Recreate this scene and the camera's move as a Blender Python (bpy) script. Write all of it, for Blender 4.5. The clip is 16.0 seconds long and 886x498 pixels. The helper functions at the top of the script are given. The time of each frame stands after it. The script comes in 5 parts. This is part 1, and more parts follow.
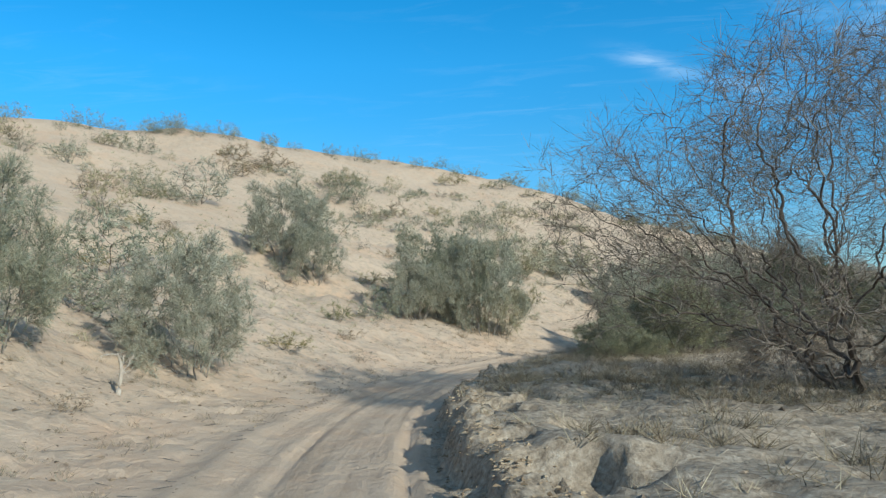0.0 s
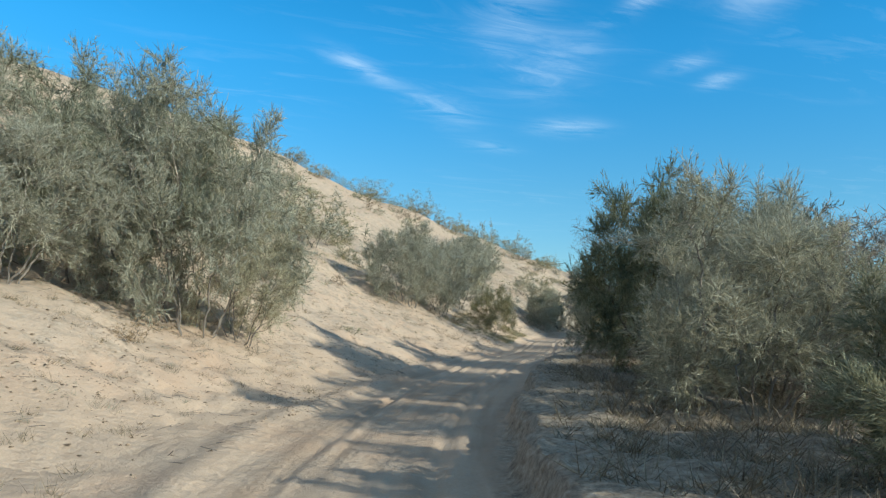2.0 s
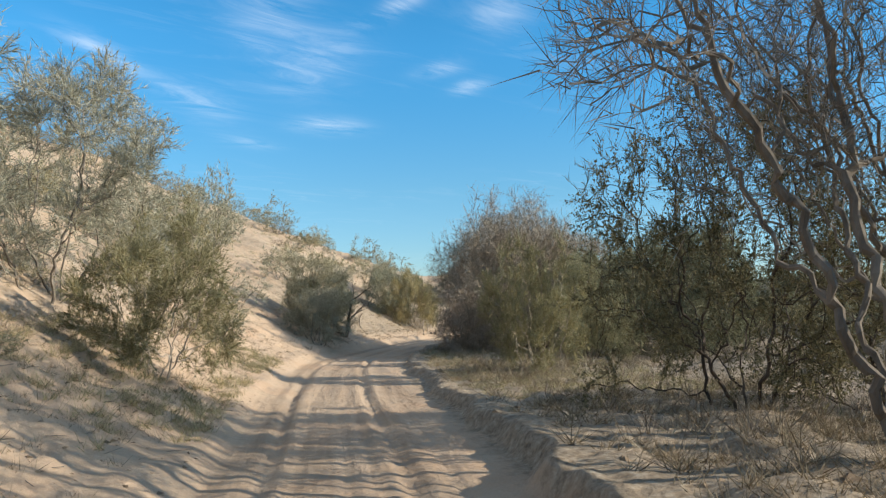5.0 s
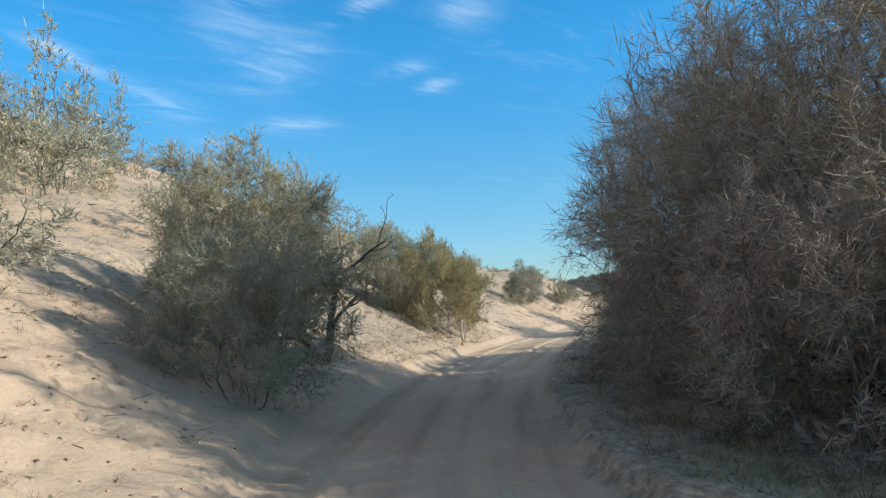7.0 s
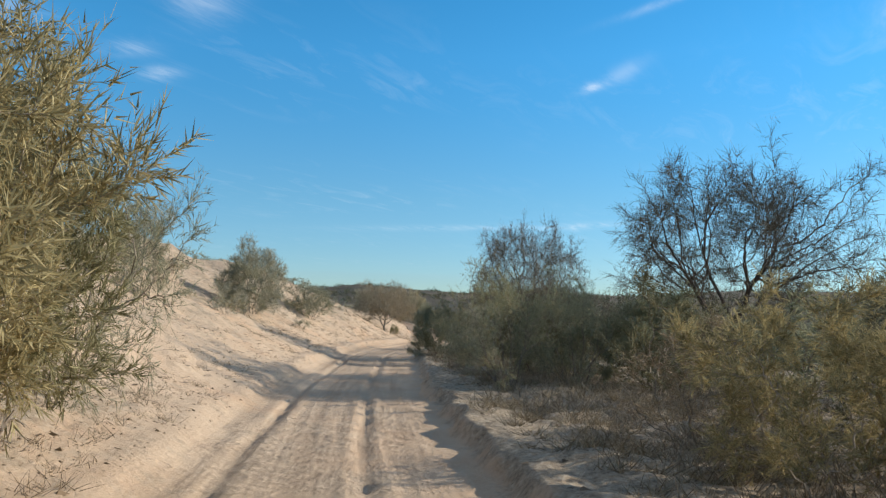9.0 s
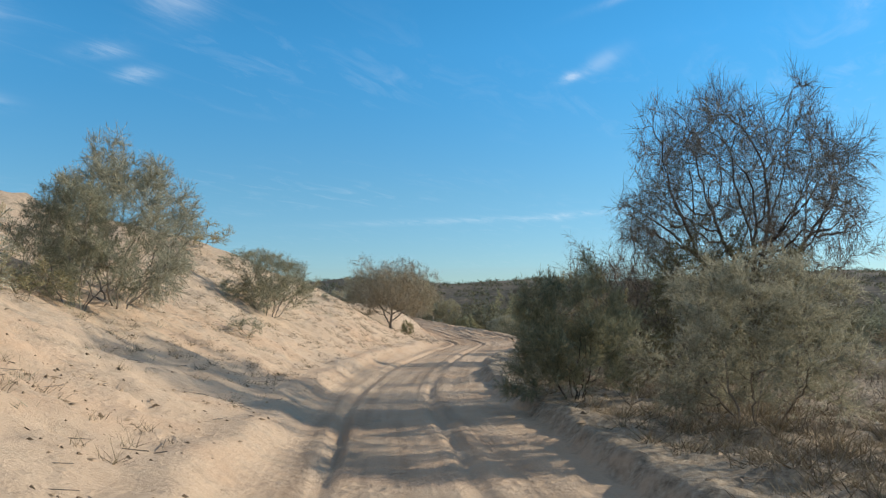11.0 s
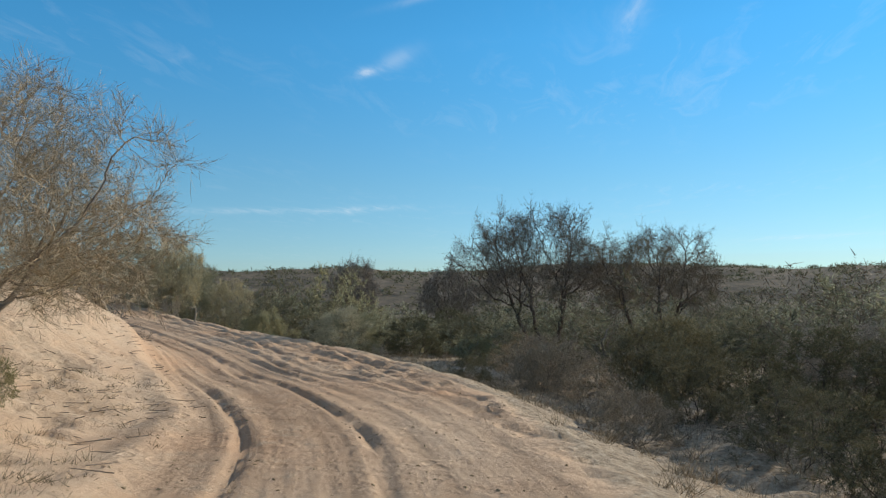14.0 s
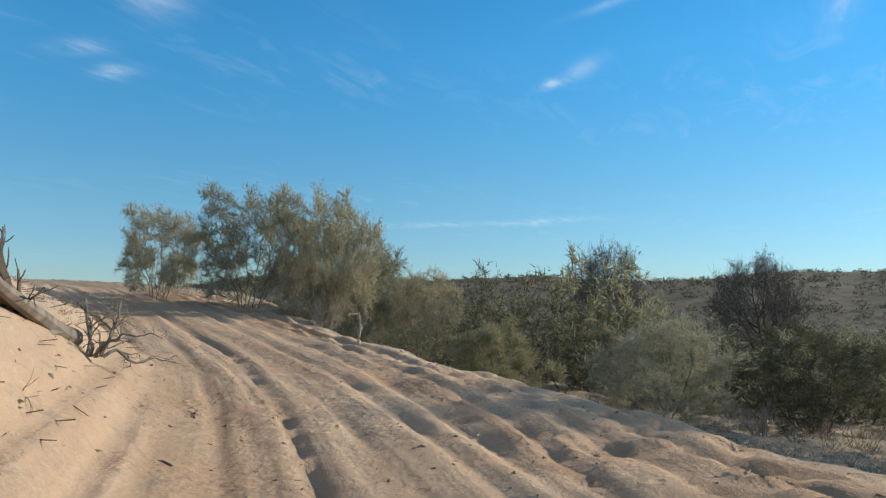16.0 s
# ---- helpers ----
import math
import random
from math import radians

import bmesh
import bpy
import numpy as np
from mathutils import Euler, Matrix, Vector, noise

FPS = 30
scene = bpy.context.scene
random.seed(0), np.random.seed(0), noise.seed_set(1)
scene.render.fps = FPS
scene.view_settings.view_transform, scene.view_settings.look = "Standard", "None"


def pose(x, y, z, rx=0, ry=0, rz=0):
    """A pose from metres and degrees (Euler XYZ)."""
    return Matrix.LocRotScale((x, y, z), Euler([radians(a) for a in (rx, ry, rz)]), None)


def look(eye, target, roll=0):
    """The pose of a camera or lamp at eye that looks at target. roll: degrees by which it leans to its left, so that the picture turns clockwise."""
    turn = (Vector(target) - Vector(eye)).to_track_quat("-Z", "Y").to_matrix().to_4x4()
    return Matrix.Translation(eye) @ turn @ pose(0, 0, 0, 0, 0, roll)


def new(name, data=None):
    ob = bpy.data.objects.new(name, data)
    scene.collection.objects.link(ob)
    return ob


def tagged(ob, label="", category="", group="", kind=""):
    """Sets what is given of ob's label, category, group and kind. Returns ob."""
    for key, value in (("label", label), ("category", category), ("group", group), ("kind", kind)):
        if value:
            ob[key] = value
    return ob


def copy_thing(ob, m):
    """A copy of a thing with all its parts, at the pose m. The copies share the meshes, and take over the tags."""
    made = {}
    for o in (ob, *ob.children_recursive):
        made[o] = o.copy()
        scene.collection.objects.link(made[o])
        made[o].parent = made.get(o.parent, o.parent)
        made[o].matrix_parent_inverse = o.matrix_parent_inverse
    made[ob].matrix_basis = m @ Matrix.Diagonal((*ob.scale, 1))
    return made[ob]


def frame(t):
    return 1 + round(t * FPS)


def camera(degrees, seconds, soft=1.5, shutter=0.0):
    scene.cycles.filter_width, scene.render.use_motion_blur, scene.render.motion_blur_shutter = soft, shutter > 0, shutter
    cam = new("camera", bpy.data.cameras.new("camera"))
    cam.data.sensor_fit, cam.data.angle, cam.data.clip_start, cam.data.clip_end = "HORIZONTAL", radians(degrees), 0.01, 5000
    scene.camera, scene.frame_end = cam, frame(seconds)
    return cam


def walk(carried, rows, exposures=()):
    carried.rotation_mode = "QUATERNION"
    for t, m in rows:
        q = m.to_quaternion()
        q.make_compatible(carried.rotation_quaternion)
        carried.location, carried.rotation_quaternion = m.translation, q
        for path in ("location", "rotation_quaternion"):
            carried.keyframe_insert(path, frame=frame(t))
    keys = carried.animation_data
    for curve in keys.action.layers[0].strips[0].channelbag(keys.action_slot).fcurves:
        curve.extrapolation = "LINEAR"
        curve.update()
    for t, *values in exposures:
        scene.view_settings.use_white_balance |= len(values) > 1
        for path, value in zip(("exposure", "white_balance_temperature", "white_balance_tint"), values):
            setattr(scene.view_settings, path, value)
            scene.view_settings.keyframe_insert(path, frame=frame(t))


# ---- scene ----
cam = camera(61.0, 16.0, soft=1.3)
PATH = [
    (0, (0.931, -1.355, 1.724), (0.869, 0.633, 1.932), -2.6),
    (0.5, (-0.32, 6.186, 1.795), (-0.264, 8.174, 2.004), 2.1),
    (1, (-0.764, 13.169, 1.737), (-0.475, 15.145, 1.838), -0.1),
    (1.5, (-0.4, 18.861, 1.691), (0.1, 20.792, 1.831), 0.8),
    (2, (0.667, 24.792, 1.744), (1.401, 26.644, 1.92), 1.2),
    (2.5, (2.365, 30.8, 1.736), (3.348, 32.53, 1.933), 1.3),
    (3, (4.839, 36.284, 1.735), (5.987, 37.911, 1.921), 2.1),
    (5.5, (19.892, 59.342, 1.78), (21.171, 60.87, 1.949), -1.1),
    (6, (23.092, 64.788, 1.761), (24.358, 66.328, 1.922), -0.3),
    (6.5, (25.77, 69.562, 1.725), (27.037, 71.102, 1.876), -1.3),
    (7, (29.094, 74.388, 1.688), (30.425, 75.871, 1.853), -2.5),
    (7.5, (32.657, 79.258, 1.743), (34.145, 80.581, 1.926), -1.6),
    (8, (37.402, 84.016, 1.78), (39.032, 85.161, 1.962), -0.5),
    (8.5, (42.134, 88.125, 1.749), (43.862, 89.116, 1.934), 2.1),
    (9, (47.205, 91.885, 1.761), (48.984, 92.778, 1.954), 1.4),
    (9.5, (52.225, 95.507, 1.659), (54.007, 96.395, 1.845), 2.1),
    (10, (56.876, 98.637, 1.638), (58.651, 99.541, 1.818), 0.2),
    (12.5, (78.632, 111.4, 1.823), (80.528, 112.017, 1.972), -1.9),
    (13, (84.859, 114.208, 1.758), (86.801, 114.667, 1.895), -2.7),
    (13.5, (90.544, 116.347, 1.749), (92.504, 116.71, 1.911), -1.3),
    (14, (96.008, 118.19, 1.716), (97.974, 118.522, 1.87), -0.5),
    (14.5, (100.939, 119.841, 1.672), (102.906, 120.168, 1.829), -1.3),
    (15, (105.751, 121.609, 1.663), (107.688, 122.089, 1.803), -1.5),
    (15.5, (109.908, 123.887, 1.736), (111.764, 124.612, 1.904), 0.5),
    (16, (113.572, 126.666, 1.688), (115.394, 127.47, 1.875), 0.2),
]
EXPOSURES = ((0, 0.08, 5450, 0), (2, 0.2, 5600, 0), (3, 0.22, 5850, 3), (5.5, 0.42, 6400, 10), (6.3, 0.2, 5850, 6), (7, 0.36, 5900, 6), (7.6, 0.5, 6400, 10), (8.2, 0.42, 6450, 10), (8.8, 0.24, 6300, 10), (10, 0.12, 6250, 10), (12.5, 0.13, 6500, 10), (13, 0.03, 6500, 10), (14, 0.02, 6500, 10), (16, 0.08, 6350, 9))
walk(cam, [(t, look(eye, target, roll)) for t, eye, target, roll in PATH],
     exposures=EXPOSURES)

# ---- world, sun, exposure ----
SUN_AZ, SUN_EL = -138.0, 22.5          # turned from +y to the left, and above the horizon, in degrees
to_sun = Vector((-math.sin(radians(SUN_AZ)) * math.cos(radians(SUN_EL)),
                 math.cos(radians(SUN_AZ)) * math.cos(radians(SUN_EL)), math.sin(radians(SUN_EL))))
sun_data = bpy.data.lights.new("sun", "SUN")
sun_data.energy, sun_data.angle, sun_data.color = 4.8, radians(0.53), (1.0, 0.89, 0.73)
sun = new("sun", sun_data)
sun.matrix_world = look((0, 0, 80), Vector((0, 0, 80)) - to_sun)

world = bpy.data.worlds.new("sky")
scene.world = world
world.use_nodes = True
wn, wl = world.node_tree.nodes, world.node_tree.links
wn.clear()
sky = wn.new("ShaderNodeTexSky")
sky.sky_type, sky.sun_disc = "NISHITA", False
sky.sun_elevation, sky.sun_rotation = radians(SUN_EL), radians(-SUN_AZ)
sky.air_density, sky.dust_density, sky.ozone_density = 1.0, 0.0, 3.5
background = wn.new("ShaderNodeBackground")
background.inputs["Strength"].default_value = 0.14
world_out = wn.new("ShaderNodeOutputWorld")


def wnode(kind, **values):
    made = wn.new(kind)
    for key, value in values.items():
        made.inputs[key.replace("_", " ")].default_value = value
    return made


# thin cirrus: stretched noise over the sky's dome, seen as on a flat layer high above
ray_dir = wn.new("ShaderNodeTexCoord")
split = wn.new("ShaderNodeSeparateXYZ")
wl.new(ray_dir.outputs["Generated"], split.inputs[0])


def wmath(op, a, b=None):
    made = wn.new("ShaderNodeMath")
    made.operation = op
    for slot, value in ((0, a), (1, b)):
        if isinstance(value, (int, float)):
            made.inputs[slot].default_value = value
        elif value is not None:
            wl.new(value, made.inputs[slot])
    return made.outputs[0]


height_up = wmath("MAXIMUM", split.outputs[2], 0.02)
flat_x, flat_y = wmath("DIVIDE", split.outputs[0], height_up), wmath("DIVIDE", split.outputs[1], height_up)
layer = wn.new("ShaderNodeCombineXYZ")
wl.new(flat_x, layer.inputs[0]), wl.new(flat_y, layer.inputs[1])
turned = wn.new("ShaderNodeMapping")
turned.inputs["Rotation"].default_value = (0, 0, radians(-38))
turned.inputs["Scale"].default_value = (0.55, 1.5, 1.0)
wl.new(layer.outputs[0], turned.inputs[0])
wisps = wnode("ShaderNodeTexNoise", Scale=3.4, Detail=8.0, Roughness=0.66, Distortion=0.9)
wl.new(turned.outputs[0], wisps.inputs["Vector"])
banks = wnode("ShaderNodeTexNoise", Scale=0.42, Detail=2.0, Roughness=0.5)
wl.new(layer.outputs[0], banks.inputs["Vector"])
wisp_ramp = wn.new("ShaderNodeMapRange")
wisp_ramp.inputs[1].default_value, wisp_ramp.inputs[2].default_value = 0.52, 0.86
wl.new(wisps.outputs[0], wisp_ramp.inputs[0])
bank_ramp = wn.new("ShaderNodeMapRange")
bank_ramp.inputs[1].default_value, bank_ramp.inputs[2].default_value = 0.44, 0.66
wl.new(banks.outputs[0], bank_ramp.inputs[0])
bearing_up = wmath("MULTIPLY", wmath("ARCTAN2", split.outputs[0], split.outputs[1]), 57.2958)
elevation = wmath("MULTIPLY", wmath("ARCSINE", split.outputs[2]), 57.2958)


def wisp(az, el, long, thick, slope, strength):
    """One streak of cirrus about a bearing and elevation, in degrees."""
    dx, dy = wmath("SUBTRACT", bearing_up, az), wmath("SUBTRACT", elevation, el)
    across = wmath("SUBTRACT", dy, wmath("MULTIPLY", dx, slope))
    far = wmath("ADD", wmath("POWER", wmath("ABSOLUTE", wmath("DIVIDE", dx, long)), 2.0), wmath("POWER", wmath("ABSOLUTE", wmath("DIVIDE", across, thick)), 2.0))
    return wmath("MULTIPLY", wmath("POWER", 2.718, wmath("MULTIPLY", far, -1.0)), 0.85 * strength)


streaks = None
for az, el, long, thick, slope, strength in (
        (14.9, 18.4, 2.6, 0.6, -0.42, 0.42), (21.3, 15.6, 2.6, 1.0, -0.25, 0.34), (30.0, 19.0, 3.6, 2.2, 0.2, 0.24), (27.0, 23.0, 3.0, 2.6, 0.3, 0.34), (36.0, 22.6, 2.2, 0.7, 0.4, 0.5),
        (42.0, 17.0, 1.3, 0.45, 0.1, 0.6), (31.0, 14.2, 2.3, 0.55, -0.02, 0.5), (39.6, 18.3, 1.8, 0.5, 0.12, 0.36), (25.0, 12.8, 2.0, 0.4, -0.1, 0.2), (45.0, 23.0, 2.4, 1.8, 0.3, 0.36),
        (74.6, 17.6, 1.0, 0.35, 0.25, 0.5), (77.0, 18.6, 1.5, 0.6, 0.4, 0.22), (66.0, 7.2, 9.5, 0.22, 0.03, 0.22), (74.0, 7.4, 2.8, 0.22, 0.08, 0.3), (80.0, 23.2, 3.4, 0.3, 0.25, 0.3),
        (95.0, 21.0, 1.2, 1.6, 0.5, 0.3), (107.0, 4.6, 4.0, 0.18, 0.0, 0.3), (9.0, 11.0, 3.0, 0.6, -0.2, 0.2)):
    one = wisp(az, el, long, thick, slope, strength)
    streaks = one if streaks is None else wmath("ADD", streaks, one)
fibres = wn.new("ShaderNodeMapRange")
fibres.inputs[1].default_value, fibres.inputs[2].default_value, fibres.inputs[3].default_value = 0.36, 0.64, 0.0
wl.new(wisps.outputs[0], fibres.inputs[0])
haze = wmath("MULTIPLY", wmath("MULTIPLY", wisp_ramp.outputs[0], bank_ramp.outputs[0]), 0.2)
cover = wmath("MINIMUM", wmath("ADD", wmath("MULTIPLY", streaks, fibres.outputs[0]), haze), 0.85)
veil = wn.new("ShaderNodeMix")
veil.data_type = "RGBA"
wl.new(cover, veil.inputs["Factor"])
deeper = wn.new("ShaderNodeHueSaturation")
deeper.inputs["Hue"].default_value = 0.489
brighter = wn.new("ShaderNodeMapRange")
brighter.inputs[1].default_value, brighter.inputs[2].default_value = 0.0, 0.34
brighter.inputs[3].default_value, brighter.inputs[4].default_value = 0.62, 1.16
wl.new(split.outputs[2], brighter.inputs[0])
wl.new(brighter.outputs[0], deeper.inputs["Value"])
by_height = wn.new("ShaderNodeMapRange")
by_height.inputs[1].default_value, by_height.inputs[2].default_value = 0.0, 0.28
by_height.inputs[3].default_value, by_height.inputs[4].default_value = 1.2, 1.29
wl.new(split.outputs[2], by_height.inputs[0])
zenith_fade = wn.new("ShaderNodeMapRange")          # paler again towards the unseen zenith, added so that the fill in shadows is less blue
zenith_fade.inputs[1].default_value, zenith_fade.inputs[2].default_value = 0.42, 0.75
zenith_fade.inputs[3].default_value, zenith_fade.inputs[4].default_value = 0.0, 0.75
wl.new(split.outputs[2], zenith_fade.inputs[0])
wl.new(wmath("SUBTRACT", by_height.outputs[0], zenith_fade.outputs[0]), deeper.inputs["Saturation"])
wl.new(sky.outputs[0], deeper.inputs["Color"])
low = wn.new("ShaderNodeMapRange")
low.inputs[1].default_value, low.inputs[2].default_value = 0.0, 0.16
low.inputs[3].default_value, low.inputs[4].default_value = 1.0, 0.0
wl.new(split.outputs[2], low.inputs[0])
cooled = wn.new("ShaderNodeMix")
cooled.data_type, cooled.blend_type = "RGBA", "MULTIPLY"
cooled.inputs["B"].default_value = (0.84, 1.0, 1.17, 1)
wl.new(low.outputs[0], cooled.inputs["Factor"])
wl.new(deeper.outputs[0], cooled.inputs["A"])
wl.new(cooled.outputs["Result"], veil.inputs["A"])
veil.inputs["B"].default_value = (6.0, 6.4, 6.8, 1)
wl.new(veil.outputs["Result"], background.inputs["Color"])
wl.new(background.outputs[0], world_out.inputs[0])


# ---- materials ----
def material(name, build):
    made = bpy.data.materials.new(name)
    made.use_nodes = True
    tree = made.node_tree
    build(tree.nodes, tree.links, tree.nodes["Principled BSDF"])
    return made


def noise_node(n, l, scale, detail=4.0, rough=0.55, vector=None):
    made = n.new("ShaderNodeTexNoise")
    made.inputs["Scale"].default_value, made.inputs["Detail"].default_value, made.inputs["Roughness"].default_value = scale, detail, rough
    if vector is not None:
        l.new(vector, made.inputs["Vector"])
    return made.outputs[0]


def ramp(n, l, value, stops):
    made = n.new("ShaderNodeValToRGB")
    while len(made.color_ramp.elements) < len(stops):
        made.color_ramp.elements.new(0.5)
    for element, (at, colour) in zip(made.color_ramp.elements, stops):
        element.position, element.color = at, (*colour, 1)
    l.new(value, made.inputs[0])
    return made.outputs[0]


def mixed(n, l, factor, a, b, how="MIX"):
    made = n.new("ShaderNodeMix")
    made.data_type, made.blend_type = "RGBA", how
    for slot, value in (("Factor", factor), ("A", a), ("B", b)):
        if isinstance(value, (int, float)):
            made.inputs[slot].default_value = value
        elif isinstance(value, tuple):
            made.inputs[slot].default_value = (*value, 1)
        else:
            l.new(value, made.inputs[slot])
    return made.outputs["Result"]


def bump(n, l, height, strength, distance, bsdf, before=None):
    made = n.new("ShaderNodeBump")
    made.inputs["Strength"].default_value, made.inputs["Distance"].default_value = strength, distance
    l.new(height, made.inputs["Height"])
    if before is not None:
        l.new(before, made.inputs["Normal"])
    l.new(made.outputs[0], bsdf.inputs["Normal"])
    return made.outputs[0]


def build_sand(n, l, bsdf):
    place = n.new("ShaderNodeTexCoord").outputs["Object"]
    broad = noise_node(n, l, 0.12, 3, 0.5, place)
    patches = noise_node(n, l, 1.1, 6, 0.65, place)
    grains = noise_node(n, l, 38.0, 4, 0.7, place)
    sand = ramp(n, l, broad, [(0.3, (0.486, 0.360, 0.244)), (0.7, (0.565, 0.434, 0.308))])
    sand = mixed(n, l, 0.4, sand, ramp(n, l, patches, [(0.3, (0.407, 0.291, 0.192)), (0.62, (0.588, 0.457, 0.326))]))
    sand = mixed(n, l, ramp(n, l, noise_node(n, l, 0.33, 6, 0.65, place), [(0.50, (0, 0, 0)), (0.66, (0.75, 0.75, 0.75))]), sand, (0.542, 0.365, 0.233))
    sand = mixed(n, l, 0.22, sand, ramp(n, l, grains, [(0.32, (0.305, 0.200, 0.128)), (0.6, (0.610, 0.451, 0.320))]))
    red = n.new("ShaderNodeAttribute")
    red.attribute_name = "red"
    sand = mixed(n, l, red.outputs["Fac"], sand, mixed(n, l, 1.0, sand, (0.80, 0.69, 0.61), "MULTIPLY"))
    along = n.new("ShaderNodeAttribute")
    along.attribute_name = "along"
    lane = n.new("ShaderNodeSeparateXYZ")
    l.new(along.outputs["Vector"], lane.inputs[0])
    drawn = n.new("ShaderNodeMapping")
    drawn.inputs["Scale"].default_value = (0.11, 2.1, 0.0)
    l.new(along.outputs["Vector"], drawn.inputs[0])
    streaks_here = noise_node(n, l, 1.0, 3, 0.5, drawn.outputs[0])
    worn = lane.outputs[2]
    tracked = ramp(n, l, streaks_here, [(0.34, (0.66, 0.64, 0.62)), (0.52, (1.0, 1.0, 1.0)), (0.68, (1.06, 1.05, 1.04))])
    amount = n.new("ShaderNodeMath")
    amount.operation = "MULTIPLY"
    amount.inputs[1].default_value = 0.6
    l.new(worn, amount.inputs[0])
    sand = mixed(n, l, amount.outputs[0], sand, mixed(n, l, 1.0, sand, tracked, "MULTIPLY"))
    # litter colour, which also paints shade on the bank's face and the dune's foot
    litter = ramp(n, l, noise_node(n, l, 9.0, 8, 0.75, place), [(0.30, (0.13, 0.098, 0.068)), (0.48, (0.31, 0.245, 0.172)), (0.66, (0.50, 0.415, 0.31))])
    zone = n.new("ShaderNodeAttribute")
    zone.attribute_name = "litter"
    edge = n.new("ShaderNodeMath")
    edge.operation = "ADD"
    l.new(zone.outputs["Fac"], edge.inputs[0])
    spread = n.new("ShaderNodeMapRange")
    spread.inputs[3].default_value, spread.inputs[4].default_value = -0.9, 0.9
    l.new(noise_node(n, l, 2.2, 7, 0.7, place), spread.inputs[0])
    l.new(spread.outputs[0], edge.inputs[1])
    step = n.new("ShaderNodeMapRange")
    step.inputs[1].default_value, step.inputs[2].default_value = 0.30, 0.75
    l.new(edge.outputs[0], step.inputs[0])
    soil = n.new("ShaderNodeAttribute")
    soil.attribute_name = "soil"
    earth = ramp(n, l, noise_node(n, l, 0.35, 7, 0.7, place), [(0.38, (0.06, 0.055, 0.04)), (0.60, (0.13, 0.105, 0.075)), (0.72, (0.30, 0.22, 0.15))])
    l.new(mixed(n, l, soil.outputs["Fac"], mixed(n, l, step.outputs[0], sand, litter), earth), bsdf.inputs["Base Color"])
    bsdf.inputs["Roughness"].default_value = 0.95
    bsdf.inputs["Specular IOR Level"].default_value = 0.15
    first = bump(n, l, noise_node(n, l, 4.5, 9, 0.72, place), 0.7, 0.07, bsdf)
    second = bump(n, l, noise_node(n, l, 20.0, 4, 0.6, place), 0.35, 0.015, bsdf, first)
    # tyre streaks along the track, and footprints beside it
    pressed = n.new("ShaderNodeMath")
    pressed.operation = "MULTIPLY"
    l.new(streaks_here, pressed.inputs[0]), l.new(worn, pressed.inputs[1])
    third = bump(n, l, pressed.outputs[0], 0.9, 0.07, bsdf, second)
    cells = n.new("ShaderNodeTexVoronoi")
    cells.feature = "F1"
    cells.inputs["Scale"].default_value = 2.1
    cells.inputs["Randomness"].default_value = 1.0
    bent = n.new("ShaderNodeMapping")
    bent.inputs["Scale"].default_value = (1.0, 1.35, 0.4)
    l.new(place, bent.inputs[0]), l.new(bent.outputs[0], cells.inputs["Vector"])
    prints = n.new("ShaderNodeMapRange")
    prints.inputs[1].default_value, prints.inputs[2].default_value = 0.14, 0.24
    l.new(cells.outputs["Distance"], prints.inputs[0])
    patchy = n.new("ShaderNodeMapRange")
    patchy.inputs[1].default_value, patchy.inputs[2].default_value = 0.46, 0.62
    l.new(noise_node(n, l, 0.8, 4, 0.6, place), patchy.inputs[0])
    trodden = n.new("ShaderNodeMath")
    trodden.operation = "MULTIPLY"
    l.new(prints.outputs[0], trodden.inputs[0]), l.new(patchy.outputs[0], trodden.inputs[1])
    bump(n, l, trodden.outputs[0], 0.6, 0.04, bsdf, third)


def build_leaf(dark, light, thin=0.0):
    def build(n, l, bsdf):
        info = n.new("ShaderNodeObjectInfo")
        island = n.new("ShaderNodeNewGeometry").outputs["Random Per Island"]
        colour = ramp(n, l, island, [(0.0, dark), (1.0, light)])
        tint = ramp(n, l, info.outputs["Random"], [(0.0, (0.78, 0.80, 0.72)), (0.5, (1.0, 1.0, 1.0)), (1.0, (1.16, 1.08, 0.92))])
        tinted = mixed(n, l, 1.0, colour, tint, "MULTIPLY")
        l.new(tinted, bsdf.inputs["Base Color"])
        bsdf.inputs["Roughness"].default_value = 0.75
        bsdf.inputs["Specular IOR Level"].default_value = 0.2
        if thin:
            glow = n.new("ShaderNodeBsdfTranslucent")
            l.new(tinted, glow.inputs["Color"])
            both = n.new("ShaderNodeMixShader")
            both.inputs[0].default_value = thin
            l.new(bsdf.outputs[0], both.inputs[1]), l.new(glow.outputs[0], both.inputs[2])
            l.new(both.outputs[0], n["Material Output"].inputs["Surface"])
    return build


def build_bark(dark, light):
    def build(n, l, bsdf):
        place = n.new("ShaderNodeTexCoord").outputs["Object"]
        stretch = n.new("ShaderNodeMapping")
        stretch.inputs["Scale"].default_value = (14, 14, 3)
        l.new(place, stretch.inputs[0])
        ridges = noise_node(n, l, 1.6, 6, 0.7, stretch.outputs[0])
        l.new(ramp(n, l, ridges, [(0.3, dark), (0.7, light)]), bsdf.inputs["Base Color"])
        bsdf.inputs["Roughness"].default_value = 0.9
        bsdf.inputs["Specular IOR Level"].default_value = 0.15
        bump(n, l, ridges, 0.6, 0.02, bsdf)
    return build


